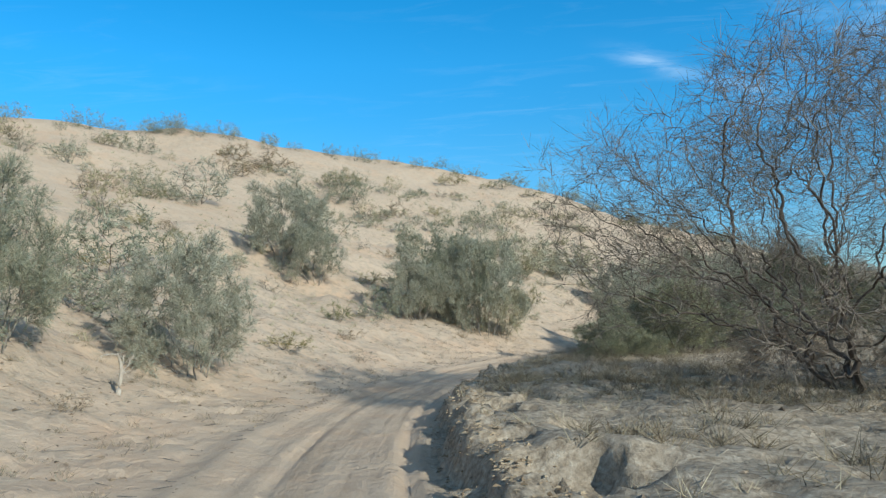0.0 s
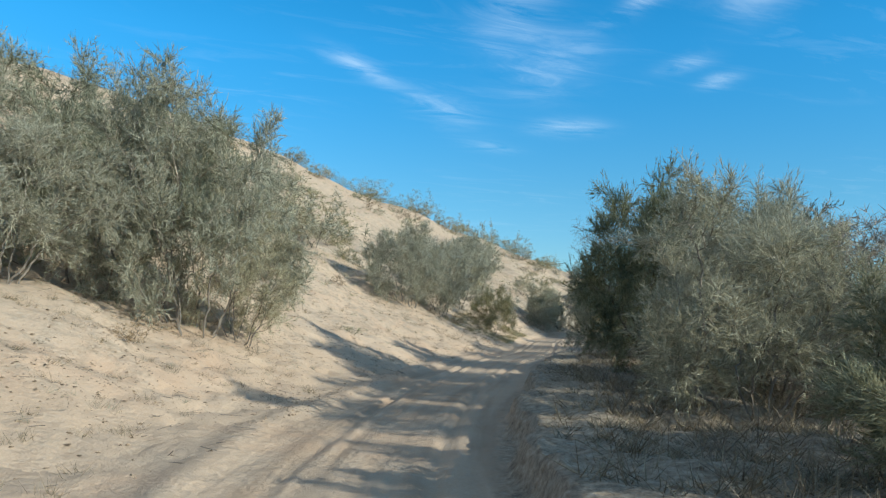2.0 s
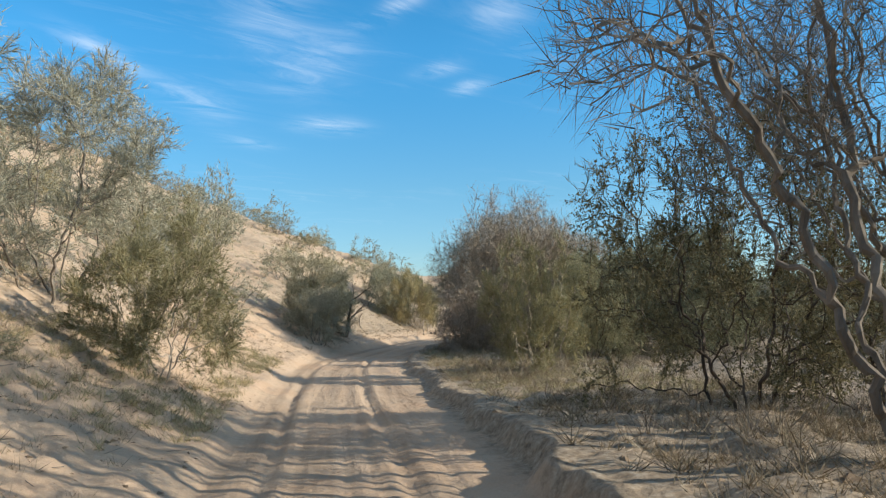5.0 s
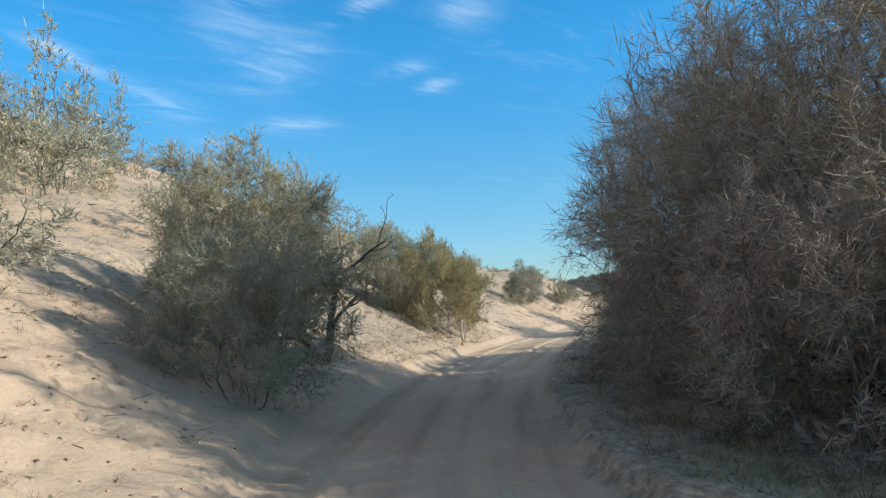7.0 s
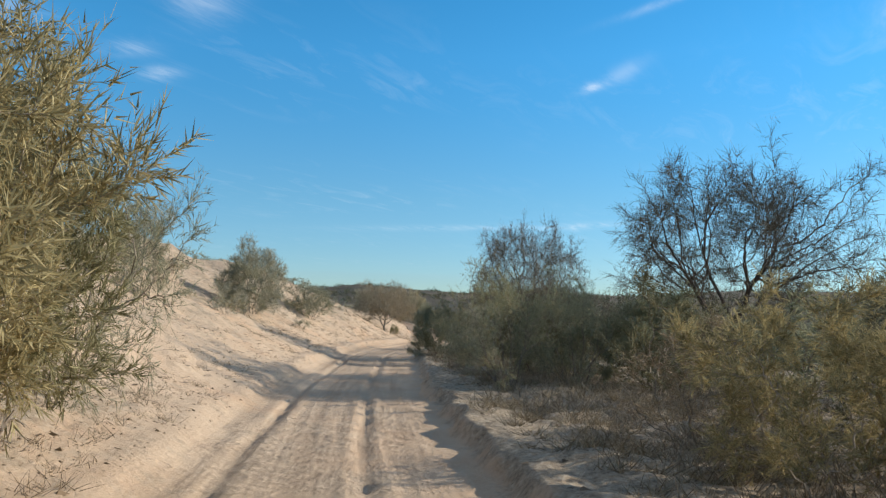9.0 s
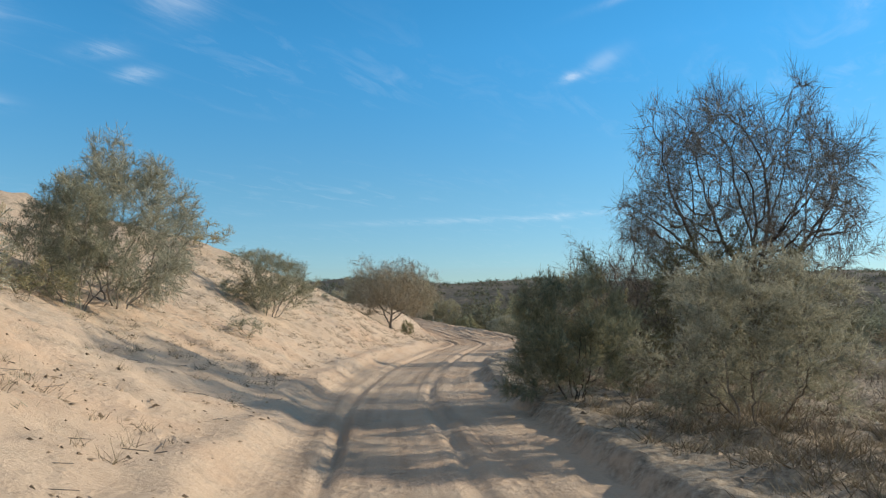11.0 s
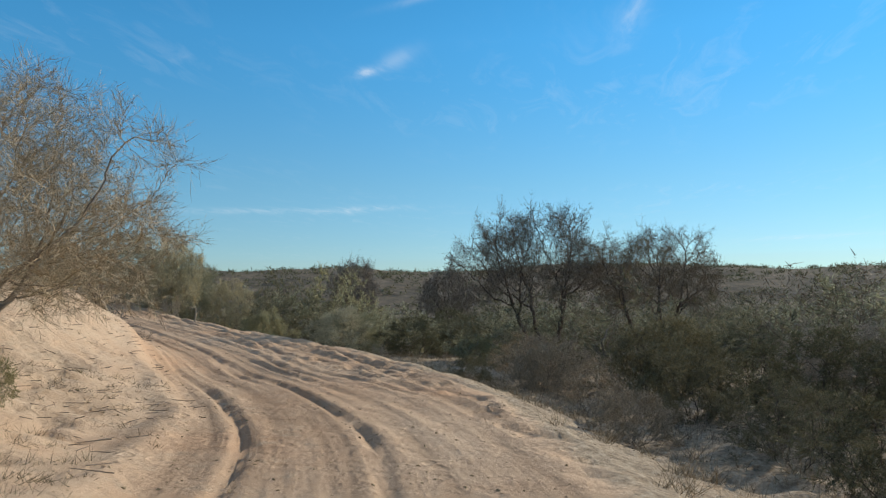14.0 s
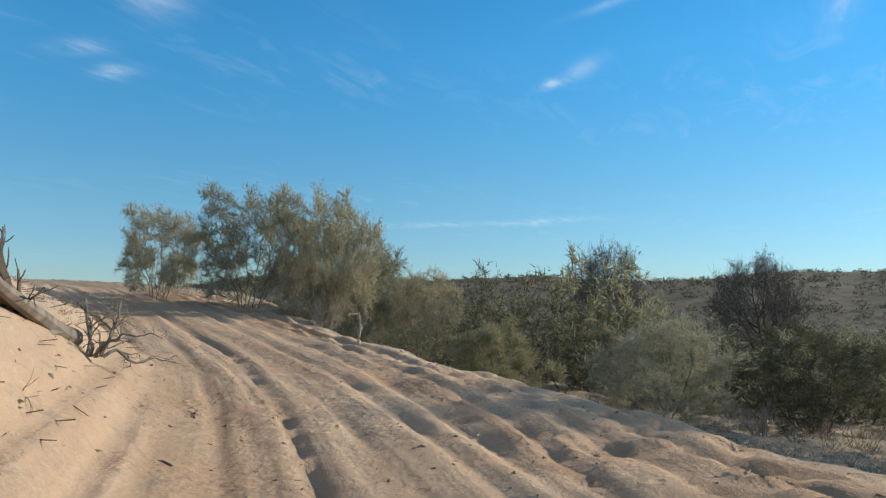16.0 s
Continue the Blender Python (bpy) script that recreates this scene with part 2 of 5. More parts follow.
SAND = material("sand", build_sand)
BARK_DARK = material("dark_bark", build_bark((0.045, 0.035, 0.028), (0.15, 0.12, 0.095)))
BARK_GREY = material("grey_bark", build_bark((0.11, 0.09, 0.07), (0.30, 0.26, 0.21)))
BARK_PALE = material("bleached_wood", build_bark((0.27, 0.22, 0.165), (0.52, 0.45, 0.36)))
TWIG_GREY = material("grey_twigs", build_leaf((0.13, 0.105, 0.08), (0.36, 0.31, 0.25)))
TWIG_PALE = material("pale_grey_twigs", build_leaf((0.19, 0.165, 0.125), (0.43, 0.39, 0.32)))
TWIG_DARK = material("dark_twigs", build_leaf((0.095, 0.075, 0.058), (0.27, 0.225, 0.18)))
TWIG_BROWN = material("brown_twigs", build_leaf((0.22, 0.172, 0.13), (0.54, 0.45, 0.355)))
LEAF_GREY = material("grey_green_leaves", build_leaf((0.20, 0.20, 0.135), (0.58, 0.55, 0.425), 0.35))
LEAF_GREEN = material("dull_green_leaves", build_leaf((0.15, 0.158, 0.098), (0.45, 0.435, 0.29), 0.4))
LEAF_OLIVE = material("olive_leaves", build_leaf((0.19, 0.172, 0.09), (0.52, 0.46, 0.275), 0.35))
LEAF_DRY = material("dry_leaves", build_leaf((0.16, 0.12, 0.08), (0.42, 0.34, 0.235), 0.15))
# dark green, darkened further to paint in the backlit look of the flat's scrub
LEAF_DARK = material("dark_backlit_scrub_leaves", build_leaf((0.075, 0.075, 0.045), (0.26, 0.24, 0.15), 0.25))
STRAW = material("straw", build_leaf((0.27, 0.21, 0.135), (0.58, 0.49, 0.35), 0.15))
CLOD = material("earth_clods", build_leaf((0.20, 0.14, 0.085), (0.44, 0.33, 0.21)))
LITTER = material("dead_leaves_and_bits", build_leaf((0.10, 0.07, 0.045), (0.33, 0.25, 0.17)))


# ---- the lie of the land ----
def lattice(ix, iy, seed):
    h = (ix.astype(np.int64) * 374761393 + iy.astype(np.int64) * 668265263 + seed * 974634777) & 0x7FFFFFFF
    h = ((h ^ (h >> 13)) * 1274126177) & 0x7FFFFFFF
    return ((h ^ (h >> 16)) & 0xFFFFFF) / 0xFFFFFF


def value_noise(x, y, seed=0):
    ix, iy = np.floor(x), np.floor(y)
    fx, fy = x - ix, y - iy
    fx, fy = fx * fx * (3 - 2 * fx), fy * fy * (3 - 2 * fy)
    a, b = lattice(ix, iy, seed), lattice(ix + 1, iy, seed)
    c, d = lattice(ix, iy + 1, seed), lattice(ix + 1, iy + 1, seed)
    return (a + (b - a) * fx) * (1 - fy) + (c + (d - c) * fx) * fy - 0.5


def fbm(x, y, octaves=4, seed=0):
    total, size = 0.0, 1.0
    for k in range(octaves):
        total = total + size * value_noise(x, y, seed + k)
        x, y, size = x * 2.03 + 11.3, y * 2.03 - 7.1, size * 0.5
    return total


def spline(points, steps=24):
    p = [2 * points[0] - points[1], *points, 2 * points[-1] - points[-2]]
    out = []
    for p0, p1, p2, p3 in zip(p, p[1:], p[2:], p[3:]):
        d0, d1, d2 = [np.linalg.norm(b - a) ** 0.5 for a, b in ((p0, p1), (p1, p2), (p2, p3))]
        for k in range(steps):
            t = d0 + d1 * k / steps
            a1, a2 = ((d0 - t) * p0 + t * p1) / d0, ((d0 + d1 - t) * p1 + (t - d0) * p2) / d1
            a3 = ((d0 + d1 + d2 - t) * p2 + (t - d0 - d1) * p3) / d2
            b1 = ((d0 + d1 - t) * a1 + t * a2) / (d0 + d1)
            b2 = ((d0 + d1 + d2 - t) * a2 + (t - d0) * a3) / (d1 + d2)
            out.append(((d0 + d1 - t) * b1 + (t - d0) * b2) / d1)
    return np.array(out + [points[-1]])


# the track's line in plan, from behind the start to beyond the end of the drive
TRACK = np.array([
    (5.0, -24.0), (1.9, -7.5), (0.9, -1.4), (-0.3, 6.2), (-0.75, 13.2), (-0.4, 18.9), (0.7, 24.8), (2.4, 30.8), (4.8, 36.3),
    (12.0, 48.3), (19.9, 59.3), (25.9, 69.2), (32.7, 79.1), (42.1, 88.1), (52.2, 95.5), (62.3, 102.0), (70.5, 106.7), (78.67, 111.4),
    (84.87, 114.2), (90.57, 116.35), (95.97, 118.2), (100.97, 119.85), (105.77, 121.6), (109.87, 123.9), (113.57, 126.7), (118.37, 130.4), (122.87, 134.5),
    (127.87, 140.5), (133.67, 148.3), (140.67, 159.5), (150.67, 179.5), (163.67, 209.5)])
LINE = spline(TRACK)
RUN = np.r_[0, np.cumsum(np.hypot(*np.diff(LINE, axis=0).T))]
RUN = RUN - RUN[2 * 24]                # 0 where the drive begins
TANGENT = np.gradient(LINE, RUN, axis=0)
TANGENT /= np.linalg.norm(TANGENT, axis=1)[:, None]


def on_track(s):
    """Place and heading of the track's line at s metres."""
    return (np.stack([np.interp(s, RUN, LINE[:, k]) for k in (0, 1)], -1), np.stack([np.interp(s, RUN, TANGENT[:, k]) for k in (0, 1)], -1))


def to_track(x, y):
    """Metres along the track and to its left, for arrays of places."""
    x, y = np.atleast_1d(np.asarray(x, float)), np.atleast_1d(np.asarray(y, float))
    s, u = np.empty(len(x)), np.empty(len(x))
    for k in range(0, len(x), 4000):
        part = slice(k, k + 4000)
        far = (LINE[None, :, 0] - x[part, None]) ** 2 + (LINE[None, :, 1] - y[part, None]) ** 2
        at = far.argmin(1)
        off = np.stack([x[part], y[part]], -1) - LINE[at]
        s[part] = RUN[at] + (off * TANGENT[at]).sum(1)
        u[part] = off[:, 1] * TANGENT[at, 0] - off[:, 0] * TANGENT[at, 1]
    return s, u


def table(s, rows):
    rows = np.array(rows)
    return np.interp(s - 2.7 * np.clip((s - 118) / 28, 0, 1), rows[:, 0], rows[:, 1])


def smooth_step(x, a, b):
    t = np.clip((x - a) / (b - a), 0, 1)
    return t * t * (3 - 2 * t)


def track_height(s):
    return table(s, [(-30, 0), (150, 0), (170, 0.0), (182, 0.1), (193, 0.7), (202, 1.4), (217, 2.95), (240, 4.3), (300, 5.0)])


def ground_height(x, y, s, u):
    """The ground's height: track, bank and plain to its right, dune to its left, far ridges."""
    toe = table(s, [(-30, 6), (0, 5), (20, 5), (40, 4.0), (60, 2.9), (80, 2.2), (100, 2.2), (120, 2.3), (140, 2.0), (160, 1.8), (172, 1.7), (178, 1.4), (185, 0.8), (195, 0.9), (206, 2.4), (240, 3.0)])
    steep = table(s, [(-30, 0.355), (15, 0.372), (42, 0.395), (65, 0.43), (90, 0.465), (104, 0.5), (110, 0.5), (122, 0.45), (140, 0.42), (152, 0.44), (158, 0.50), (165, 0.52), (168, 0.42), (172, 0.21), (178, 0.26), (183, 0.75), (186, 0.9), (195, 0.9), (206, 0.35), (220, 0.2)])
    crest = table(s, [(-30, 22), (30, 24), (60, 31), (92, 32), (105, 28), (116, 22), (127, 16.5), (138, 10), (148, 6.6), (158, 5.8), (165, 5.3), (168, 3.9), (172.5, 1.8), (182, 1.9), (190, 1.6), (197, 1.2), (206, 1.5), (230, 2.5)])
    x0 = u - toe
    soft = table(s, [(165, 0.9), (182, 0.3), (195, 0.3), (206, 0.8)])
    lift = soft * np.logaddexp(0, x0 / soft) * steep
    top = crest + 0.03 * np.maximum(x0, 0)
    knee = table(s, [(165, 1.8), (182, 0.4), (195, 0.4), (206, 1.0)])
    lift = top - knee * np.logaddexp(0, (top - lift) / knee)
    dune = np.maximum(lift, 0) * smooth_step(u, toe - 1.2, toe + 0.3)
    verge = 0.10 * np.clip(u - 1.7, 0, 6)
    fall = smooth_step(u, 75, 190) * crest * 0.55
    rough = smooth_step(np.abs(u), 1.6, 3.5)
    hummocks = fbm(x / 5.5, y / 5.5, 4, 5) * np.clip((u - 2.5) * 0.14, 0, 1.5) * (u > 0)
    # right-hand side: low bank at the sand's edge, then a shallow flat
    edge = -table(s, [(-30, 2.4), (0, 1.9), (8, 1.15), (14, 1.1), (20, 1.25), (40, 1.6), (66, 1.8), (80, 2.1), (100, 1.9), (120, 2.0), (143, 2.1), (150, 1.8), (158, 1.9), (166, 2.4), (171, 3.0), (176, 4.0), (180, 5.0), (184, 5.5), (190, 4.9), (196, 4.2), (205, 4.6), (230, 8.0)])
    edge = edge + 0.34 * fbm(s / 1.3, s * 0 + 3.0, 4, 17)
    bank = table(s, [(-30, 0.3), (0, 0.35), (10, 0.42), (40, 0.42), (60, 0.42), (70, 0.30), (78, 0.18), (90, 0.20), (110, 0.26), (130, 0.24), (145, 0.22), (155, 0.20), (163, 0.14), (171, 0.0), (300, 0.0)])
    drop = table(s, [(-30, 0.0), (120, 0.0), (150, 0.1), (160, 0.3), (168, 0.5), (172, 0.7), (178, 0.8), (188, 1.0), (200, 1.5), (300, 1.5)])
    side = edge - u
    right = bank * (smooth_step(side, -0.03, 0.22) - 0.75 * smooth_step(side, 1.5, 9.0)) - drop * smooth_step(side, -0.3, 2.6)
    right = right + smooth_step(side, 0.2, 1.5) * (0.20 * fbm(x / 1.3, y / 1.3, 4, 9) + 0.25 * fbm(x / 9, y / 9, 2, 21) * smooth_step(side, 3, 10))
    hollow = smooth_step(s, 5, 8) * (1 - smooth_step(s, 14, 18)) * smooth_step(side, 0.1, 0.5) * (1 - smooth_step(side, 1.3, 2.2))
    right = right - 0.55 * hollow * smooth_step(fbm(x / 0.75, y / 0.75, 3, 25), 0.02, 0.22) + 0.12 * hollow
    # wheel ruts with soft shoulders, wandering a little
    wander = 0.16 * fbm(s / 7.0, s * 0 + 0.5, 2, 31)
    c = u - 0.22 - wander
    depth = 0.65 + 0.7 * (fbm(s / 3.1, s * 0 + 9.0, 3, 41) + 0.4)
    on = smooth_step(-np.abs(c), -2.2, -1.6)
    tread = 1 + 0.9 * fbm(s / 0.33, u / 0.5, 2, 45)
    ruts = -0.055 * depth * tread * sum(np.exp(-np.abs((c - k) / (0.078 - 0.016 * smooth_step(s, 146, 154))) ** 3) for k in (-0.79, 0.79))
    ruts += 0.024 * depth * tread * sum(np.exp(-((c - k) / 0.09) ** 2) for k in (-1.02, -0.57, 0.57, 1.02))
    older = fbm(s / 11.0, s * 0 + 5.0, 2, 51)
    ruts += -0.030 * tread * smooth_step(older, -0.1, 0.25) * sum(np.exp(-((c - k - 0.35 * older) / 0.055) ** 2) for k in (-0.18, 0.42, 1.32, -1.35, -0.5))
    wide = smooth_step(s, 171, 184)
    lanes = 0.0
    for k, deep, broad in ((-1.5, 0.07, 0.09), (-0.3, 0.06, 0.10), (0.35, 0.09, 0.10), (1.3, 0.08, 0.09), (1.85, 0.14, 0.12), (2.4, 0.08, 0.09), (3.0, 0.14, 0.12), (3.55, 0.10, 0.11), (4.3, 0.15, 0.13), (5.1, 0.09, 0.11), (6.0, 0.12, 0.14), (7.0, 0.08, 0.13)):
        here = u + k * (0.6 + 0.4 * smooth_step(s, 155, 180)) + 0.55 * fbm(s / 9.0, s * 0 + k, 3, 61)
        strength = deep * np.clip(0.75 + 1.5 * fbm(s / 4.5, s * 0 + k * 3, 3, 63), 0.1, 1.4)
        lanes = lanes - strength * np.exp(-np.abs(here / broad) ** 2.6) + 0.5 * strength * np.exp(-((here - 2.1 * broad) / (1.3 * broad)) ** 2)
    lanes = (0.60 + 0.6 * fbm(s / 0.8, u / 0.5, 3, 65)) * lanes * wide * smooth_step(side, 0.4, -0.6)
    churned = wide * smooth_step(-u, 1.2, 2.4) * smooth_step(side, 1.4, -0.5)
    ripples = 0.011 * fbm(s / 0.42, u / 0.8, 4, 71) * smooth_step(-np.abs(u), -2.3, -1.5)
    pits = -0.075 * smooth_step(fbm(x / 0.36, y / 0.36, 2, 81), 0.16, 0.34) * np.maximum(rough * (1 - smooth_step(u, 9, 16)), 0.0) - 0.065 * churned * smooth_step(-u, 2.4, 3.8) * smooth_step(fbm(x / 0.24, y / 0.24, 2, 83), 0.16, 0.36) + 0.06 * churned * fbm(s / 1.1, u / 0.4, 3, 85)
    lumps = (0.085 + 0.05 * smooth_step(u, 2.4, 3.6)) * fbm(x / 0.7, y / 0.7, 4, 91) * rough + (0.10 + 0.14 * (s < 24)) * (fbm(x / 0.30, y / 0.30, 4, 93) - 0.6 * np.abs(fbm(x / 0.55, y / 0.55, 3, 94)) * (s < 24)) * np.exp(-((side - 0.3) / 0.6) ** 2) * (bank > 0.05) * (u < 0)
    shoulder = 0.10 * np.exp(-((u - 2.0 - 0.3 * fbm(s / 2.0, s * 0, 3, 95)) / 0.28) ** 2)
    swell = 0.12 * fbm(x / 2.2, y / 2.2, 3, 97) * smooth_step(u, 2.2, 4.5)
    # the far plain and the low ridges beyond it, well off to the right
    ex, ey = x - 118.7, y - 116.5
    away, bearing = np.hypot(ex, ey), np.degrees(np.arctan2(ex, ey))
    arc = smooth_step(bearing, 20, 55) * (1 - smooth_step(bearing, 165, 200))
    ridge = arc * smooth_step(away, 90, 270) * (16.5 + 5.0 * fbm(x / 60, y / 60, 3, 99) + 2.0 * fbm(bearing / 9.0, bearing * 0, 2, 98)) * (1 - 0.4 * smooth_step(away, 300, 700))
    near_track = smooth_step(-u, 20, 60)
    base = track_height(s) * (1 - smooth_step(-u, 5, 22))
    left_side = (dune + verge * (u > 0) - fall * (u > 0) + hummocks + shoulder * (u > 0))
    return base + np.where(u > 0, left_side, right) + ruts * on + lanes + ripples + pits + lumps + swell + ridge * np.where(u < 0, near_track, smooth_step(away, 120, 280) * (s > 215))


def ground_at(x, y):
    s, u = to_track([x], [y])
    return float(ground_height(np.array([float(x)]), np.array([float(y)]), s, u)[0])


# ---- meshes ----
def part(name, data, mat, parent=None, label=""):
    """Links vertices and faces as one mesh object, under a thing if one is given."""
    verts, faces = data[:2]
    mesh = bpy.data.meshes.new(name)
    mesh.from_pydata(np.asarray(verts).tolist(), [], faces if isinstance(faces, list) else faces.tolist())
    mesh.materials.append(mat)
    ob = new(name, mesh)
    ob.parent = parent
    if label:
        tagged(ob, label)
    return ob


def sheet(s_rows, u_cols):
    ss, uu = np.meshgrid(s_rows, u_cols, indexing="ij")
    ss, uu = ss.ravel(), uu.ravel()
    at, way = on_track(ss)
    x, y = at[:, 0] - way[:, 1] * uu, at[:, 1] + way[:, 0] * uu
    z = ground_height(x, y, ss, uu)
    n, m = len(s_rows), len(u_cols)
    i = (np.arange(n - 1)[:, None] * m + np.arange(m - 1)[None]).ravel()
    return np.stack([x, y, z], -1), np.stack([i, i + m, i + m + 1, i + 1], -1), ss, uu


def litter_shade_zone(s, u):
    """How far dry leaves and twigs cover the sand: the flat to the right of the track, patches to its left. The brown
    is also drawn over the bank's face and the dune's foot as painted shade.
    """
    side = -table(s, [(-30, 2.3), (0, 1.8), (8, 1.0), (20, 1.15), (40, 1.6), (66, 1.9), (143, 2.3), (150, 2.0), (158, 2.1), (166, 2.7), (171, 3.1), (176, 4.1), (180, 5.1), (184, 5.6), (190, 5.2), (196, 4.6)]) - u
    return np.where(u < 0, smooth_step(side, -0.6, 0.25) * 0.95, 0.14 + 0.10 * smooth_step(s, 50, 70) + 0.24 * smooth_step(u, 3, 6) * (1 - 0.5 * smooth_step(u, 14, 40)) + 0.55 * smooth_step(s, 99, 103) * (1 - smooth_step(s, 118, 124)) * smooth_step(u, 2.2, 3.4) * (1 - smooth_step(u, 6, 9)))


def spaced(a, b, first, growth):
    out, step = [a], first
    while out[-1] < b:
        out.append(out[-1] + step)
        step *= growth
    return np.array(out)


def build_ground():
    right = -spaced(6.9, 24, 0.13, 1.09)[::-1]
    left = spaced(3.2, 26, 0.11, 1.075)
    u_cols = np.r_[right, np.arange(-6.8, 3.15, 0.09), left]
    s_rows = np.r_[np.arange(-14, 0, 0.5), np.arange(0, 150, 0.18), np.arange(150, 200, 0.14), np.arange(200, 250, 0.45)]
    v1, f1, s1, u1 = sheet(s_rows, u_cols)
    axis_x = np.r_[-spaced(60, 4000, 6, 1.35)[::-1], np.arange(-57, 400, 2.6), 400 + spaced(3, 4000, 6, 1.35)]
    axis_y = np.r_[-spaced(90, 4000, 6, 1.35)[::-1], np.arange(-87, 380, 2.6), 380 + spaced(3, 4000, 6, 1.35)]
    gx, gy = [a.ravel() for a in np.meshgrid(axis_x, axis_y, indexing="ij")]
    s2, u2 = to_track(gx, gy)
    z2 = ground_height(gx, gy, s2, u2)
    inside = (s2 > -13) & (s2 < 247) & (u2 > -23.5) & (u2 < 25)
    deep = (s2 > -10) & (s2 < 244) & (u2 > -20.5) & (u2 < 22)
    z2 = np.where(inside, z2 - 0.35, z2)
    m = len(axis_y)
    i = (np.arange(len(axis_x) - 1)[:, None] * m + np.arange(m - 1)[None]).ravel()
    f2 = np.stack([i, i + m, i + m + 1, i + 1], -1)
    f2 = f2[~deep[f2].all(1)]
    verts = np.r_[v1, np.stack([gx, gy, z2], -1)]
    faces = np.r_[f1, f2 + len(v1)]
    ob = part("ground", (verts, faces), SAND)
    zone = np.r_[litter_shade_zone(s1, u1), np.where(u2 > 0, litter_shade_zone(s2, u2), 0.75)]
    ob.data.attributes.new("litter", "FLOAT", "POINT").data.foreach_set("value", zone.astype(np.float32))
    s_all, u_all = np.r_[s1, s2], np.r_[u1, u2]
    far = np.where(u_all < 0, smooth_step(-u_all, 14, 26), (s_all > 215) * smooth_step(u_all, 8, 20)) * np.clip(0.9 + 0.3 * fbm(verts[:, 0] / 40, verts[:, 1] / 40, 3, 123), 0, 1)
    side = table(s_all, [(-30, 1.9), (150, 1.8), (158, 1.9), (166, 2.4), (171, 3.0), (176, 4.0), (180, 5.0), (184, 5.5), (190, 4.9), (196, 4.2)]) + u_all
    worn = smooth_step(-u_all, -2.3, -1.5) * smooth_step(side, -0.2, 0.5) * (np.abs(u_all) < 12)
    ob.data.attributes.new("along", "FLOAT_VECTOR", "POINT").data.foreach_set("vector", np.stack([s_all, u_all, worn], -1).astype(np.float32).ravel())
    red = np.clip(smooth_step(s_all, 152, 178) * (0.1 + 0.5 * worn) * (0.85 + 0.6 * fbm(s_all / 5, u_all / 1.5, 3, 121)), 0, 1)
    for name, values in (("red", red), ("soil", far)):
        ob.data.attributes.new(name, "FLOAT", "POINT").data.foreach_set("value", values.astype(np.float32))
    ob.data.polygons.foreach_set("use_smooth", np.ones(len(faces), bool))
    return tagged(ob, "pale pinkish desert sand with wheel ruts and a dune slope", "ground", kind="structure")


ground = build_ground()


# ---- plants: growing rods and leaves ----
def rods(starts, ends, r0, r1, sides=3):
    """Tapered rods as one mesh, from arrays of ends and radii."""
    starts, ends = np.asarray(starts, float), np.asarray(ends, float)
    way = ends - starts
    way /= np.linalg.norm(way, axis=1)[:, None] + 1e-9
    helper = np.where(np.abs(way[:, 2:3]) < 0.9, [[0.0, 0.0, 1.0]], [[1.0, 0.0, 0.0]])
    a = np.cross(way, helper)
    a /= np.linalg.norm(a, axis=1)[:, None]
    b = np.cross(way, a)
    turn = np.arange(sides) * 2 * np.pi / sides
    ring = np.cos(turn)[None, :, None] * a[:, None] + np.sin(turn)[None, :, None] * b[:, None]
    lower = starts[:, None] + ring * np.asarray(r0)[:, None, None]
    upper = ends[:, None] + ring * np.asarray(r1)[:, None, None]
    verts = np.concatenate([lower, upper], 1).reshape(-1, 3)
    k = np.arange(sides)
    quad = np.stack([k, (k + 1) % sides, (k + 1) % sides + sides, k + sides], -1)
    faces = (quad[None] + (np.arange(len(starts)) * 2 * sides)[:, None, None]).reshape(-1, 4)
    return verts, faces


def blades(at, way, length, width, rng):
    """Slender leaves and last twigs: one long triangle each."""
    side = np.cross(way, rng.normal(size=(len(at), 3)))
    side /= np.linalg.norm(side, axis=1)[:, None] + 1e-9
    length, width = np.asarray(length)[:, None], np.asarray(width)[:, None]
    verts = np.stack([at - side * width, at + side * width, at + way * length], 1).reshape(-1, 3)
    return verts, np.arange(3 * len(at)).reshape(-1, 3)


def leaflets(at, way, length, width, rng):
    """Small broad leaves: a bent diamond each."""
    side = np.cross(way, rng.normal(size=(len(at), 3)))
    side /= np.linalg.norm(side, axis=1)[:, None] + 1e-9
    length, width = np.asarray(length)[:, None], np.asarray(width)[:, None]
    middle = at + way * length * 0.45 + np.cross(side, way) * length * 0.12
    verts = np.stack([at, middle + side * width, at + way * length, middle - side * width], 1).reshape(-1, 3)
    return verts, np.arange(4 * len(at)).reshape(-1, 4)


def unit(v):
    return v / (np.linalg.norm(v, axis=-1, keepdims=True) + 1e-9)


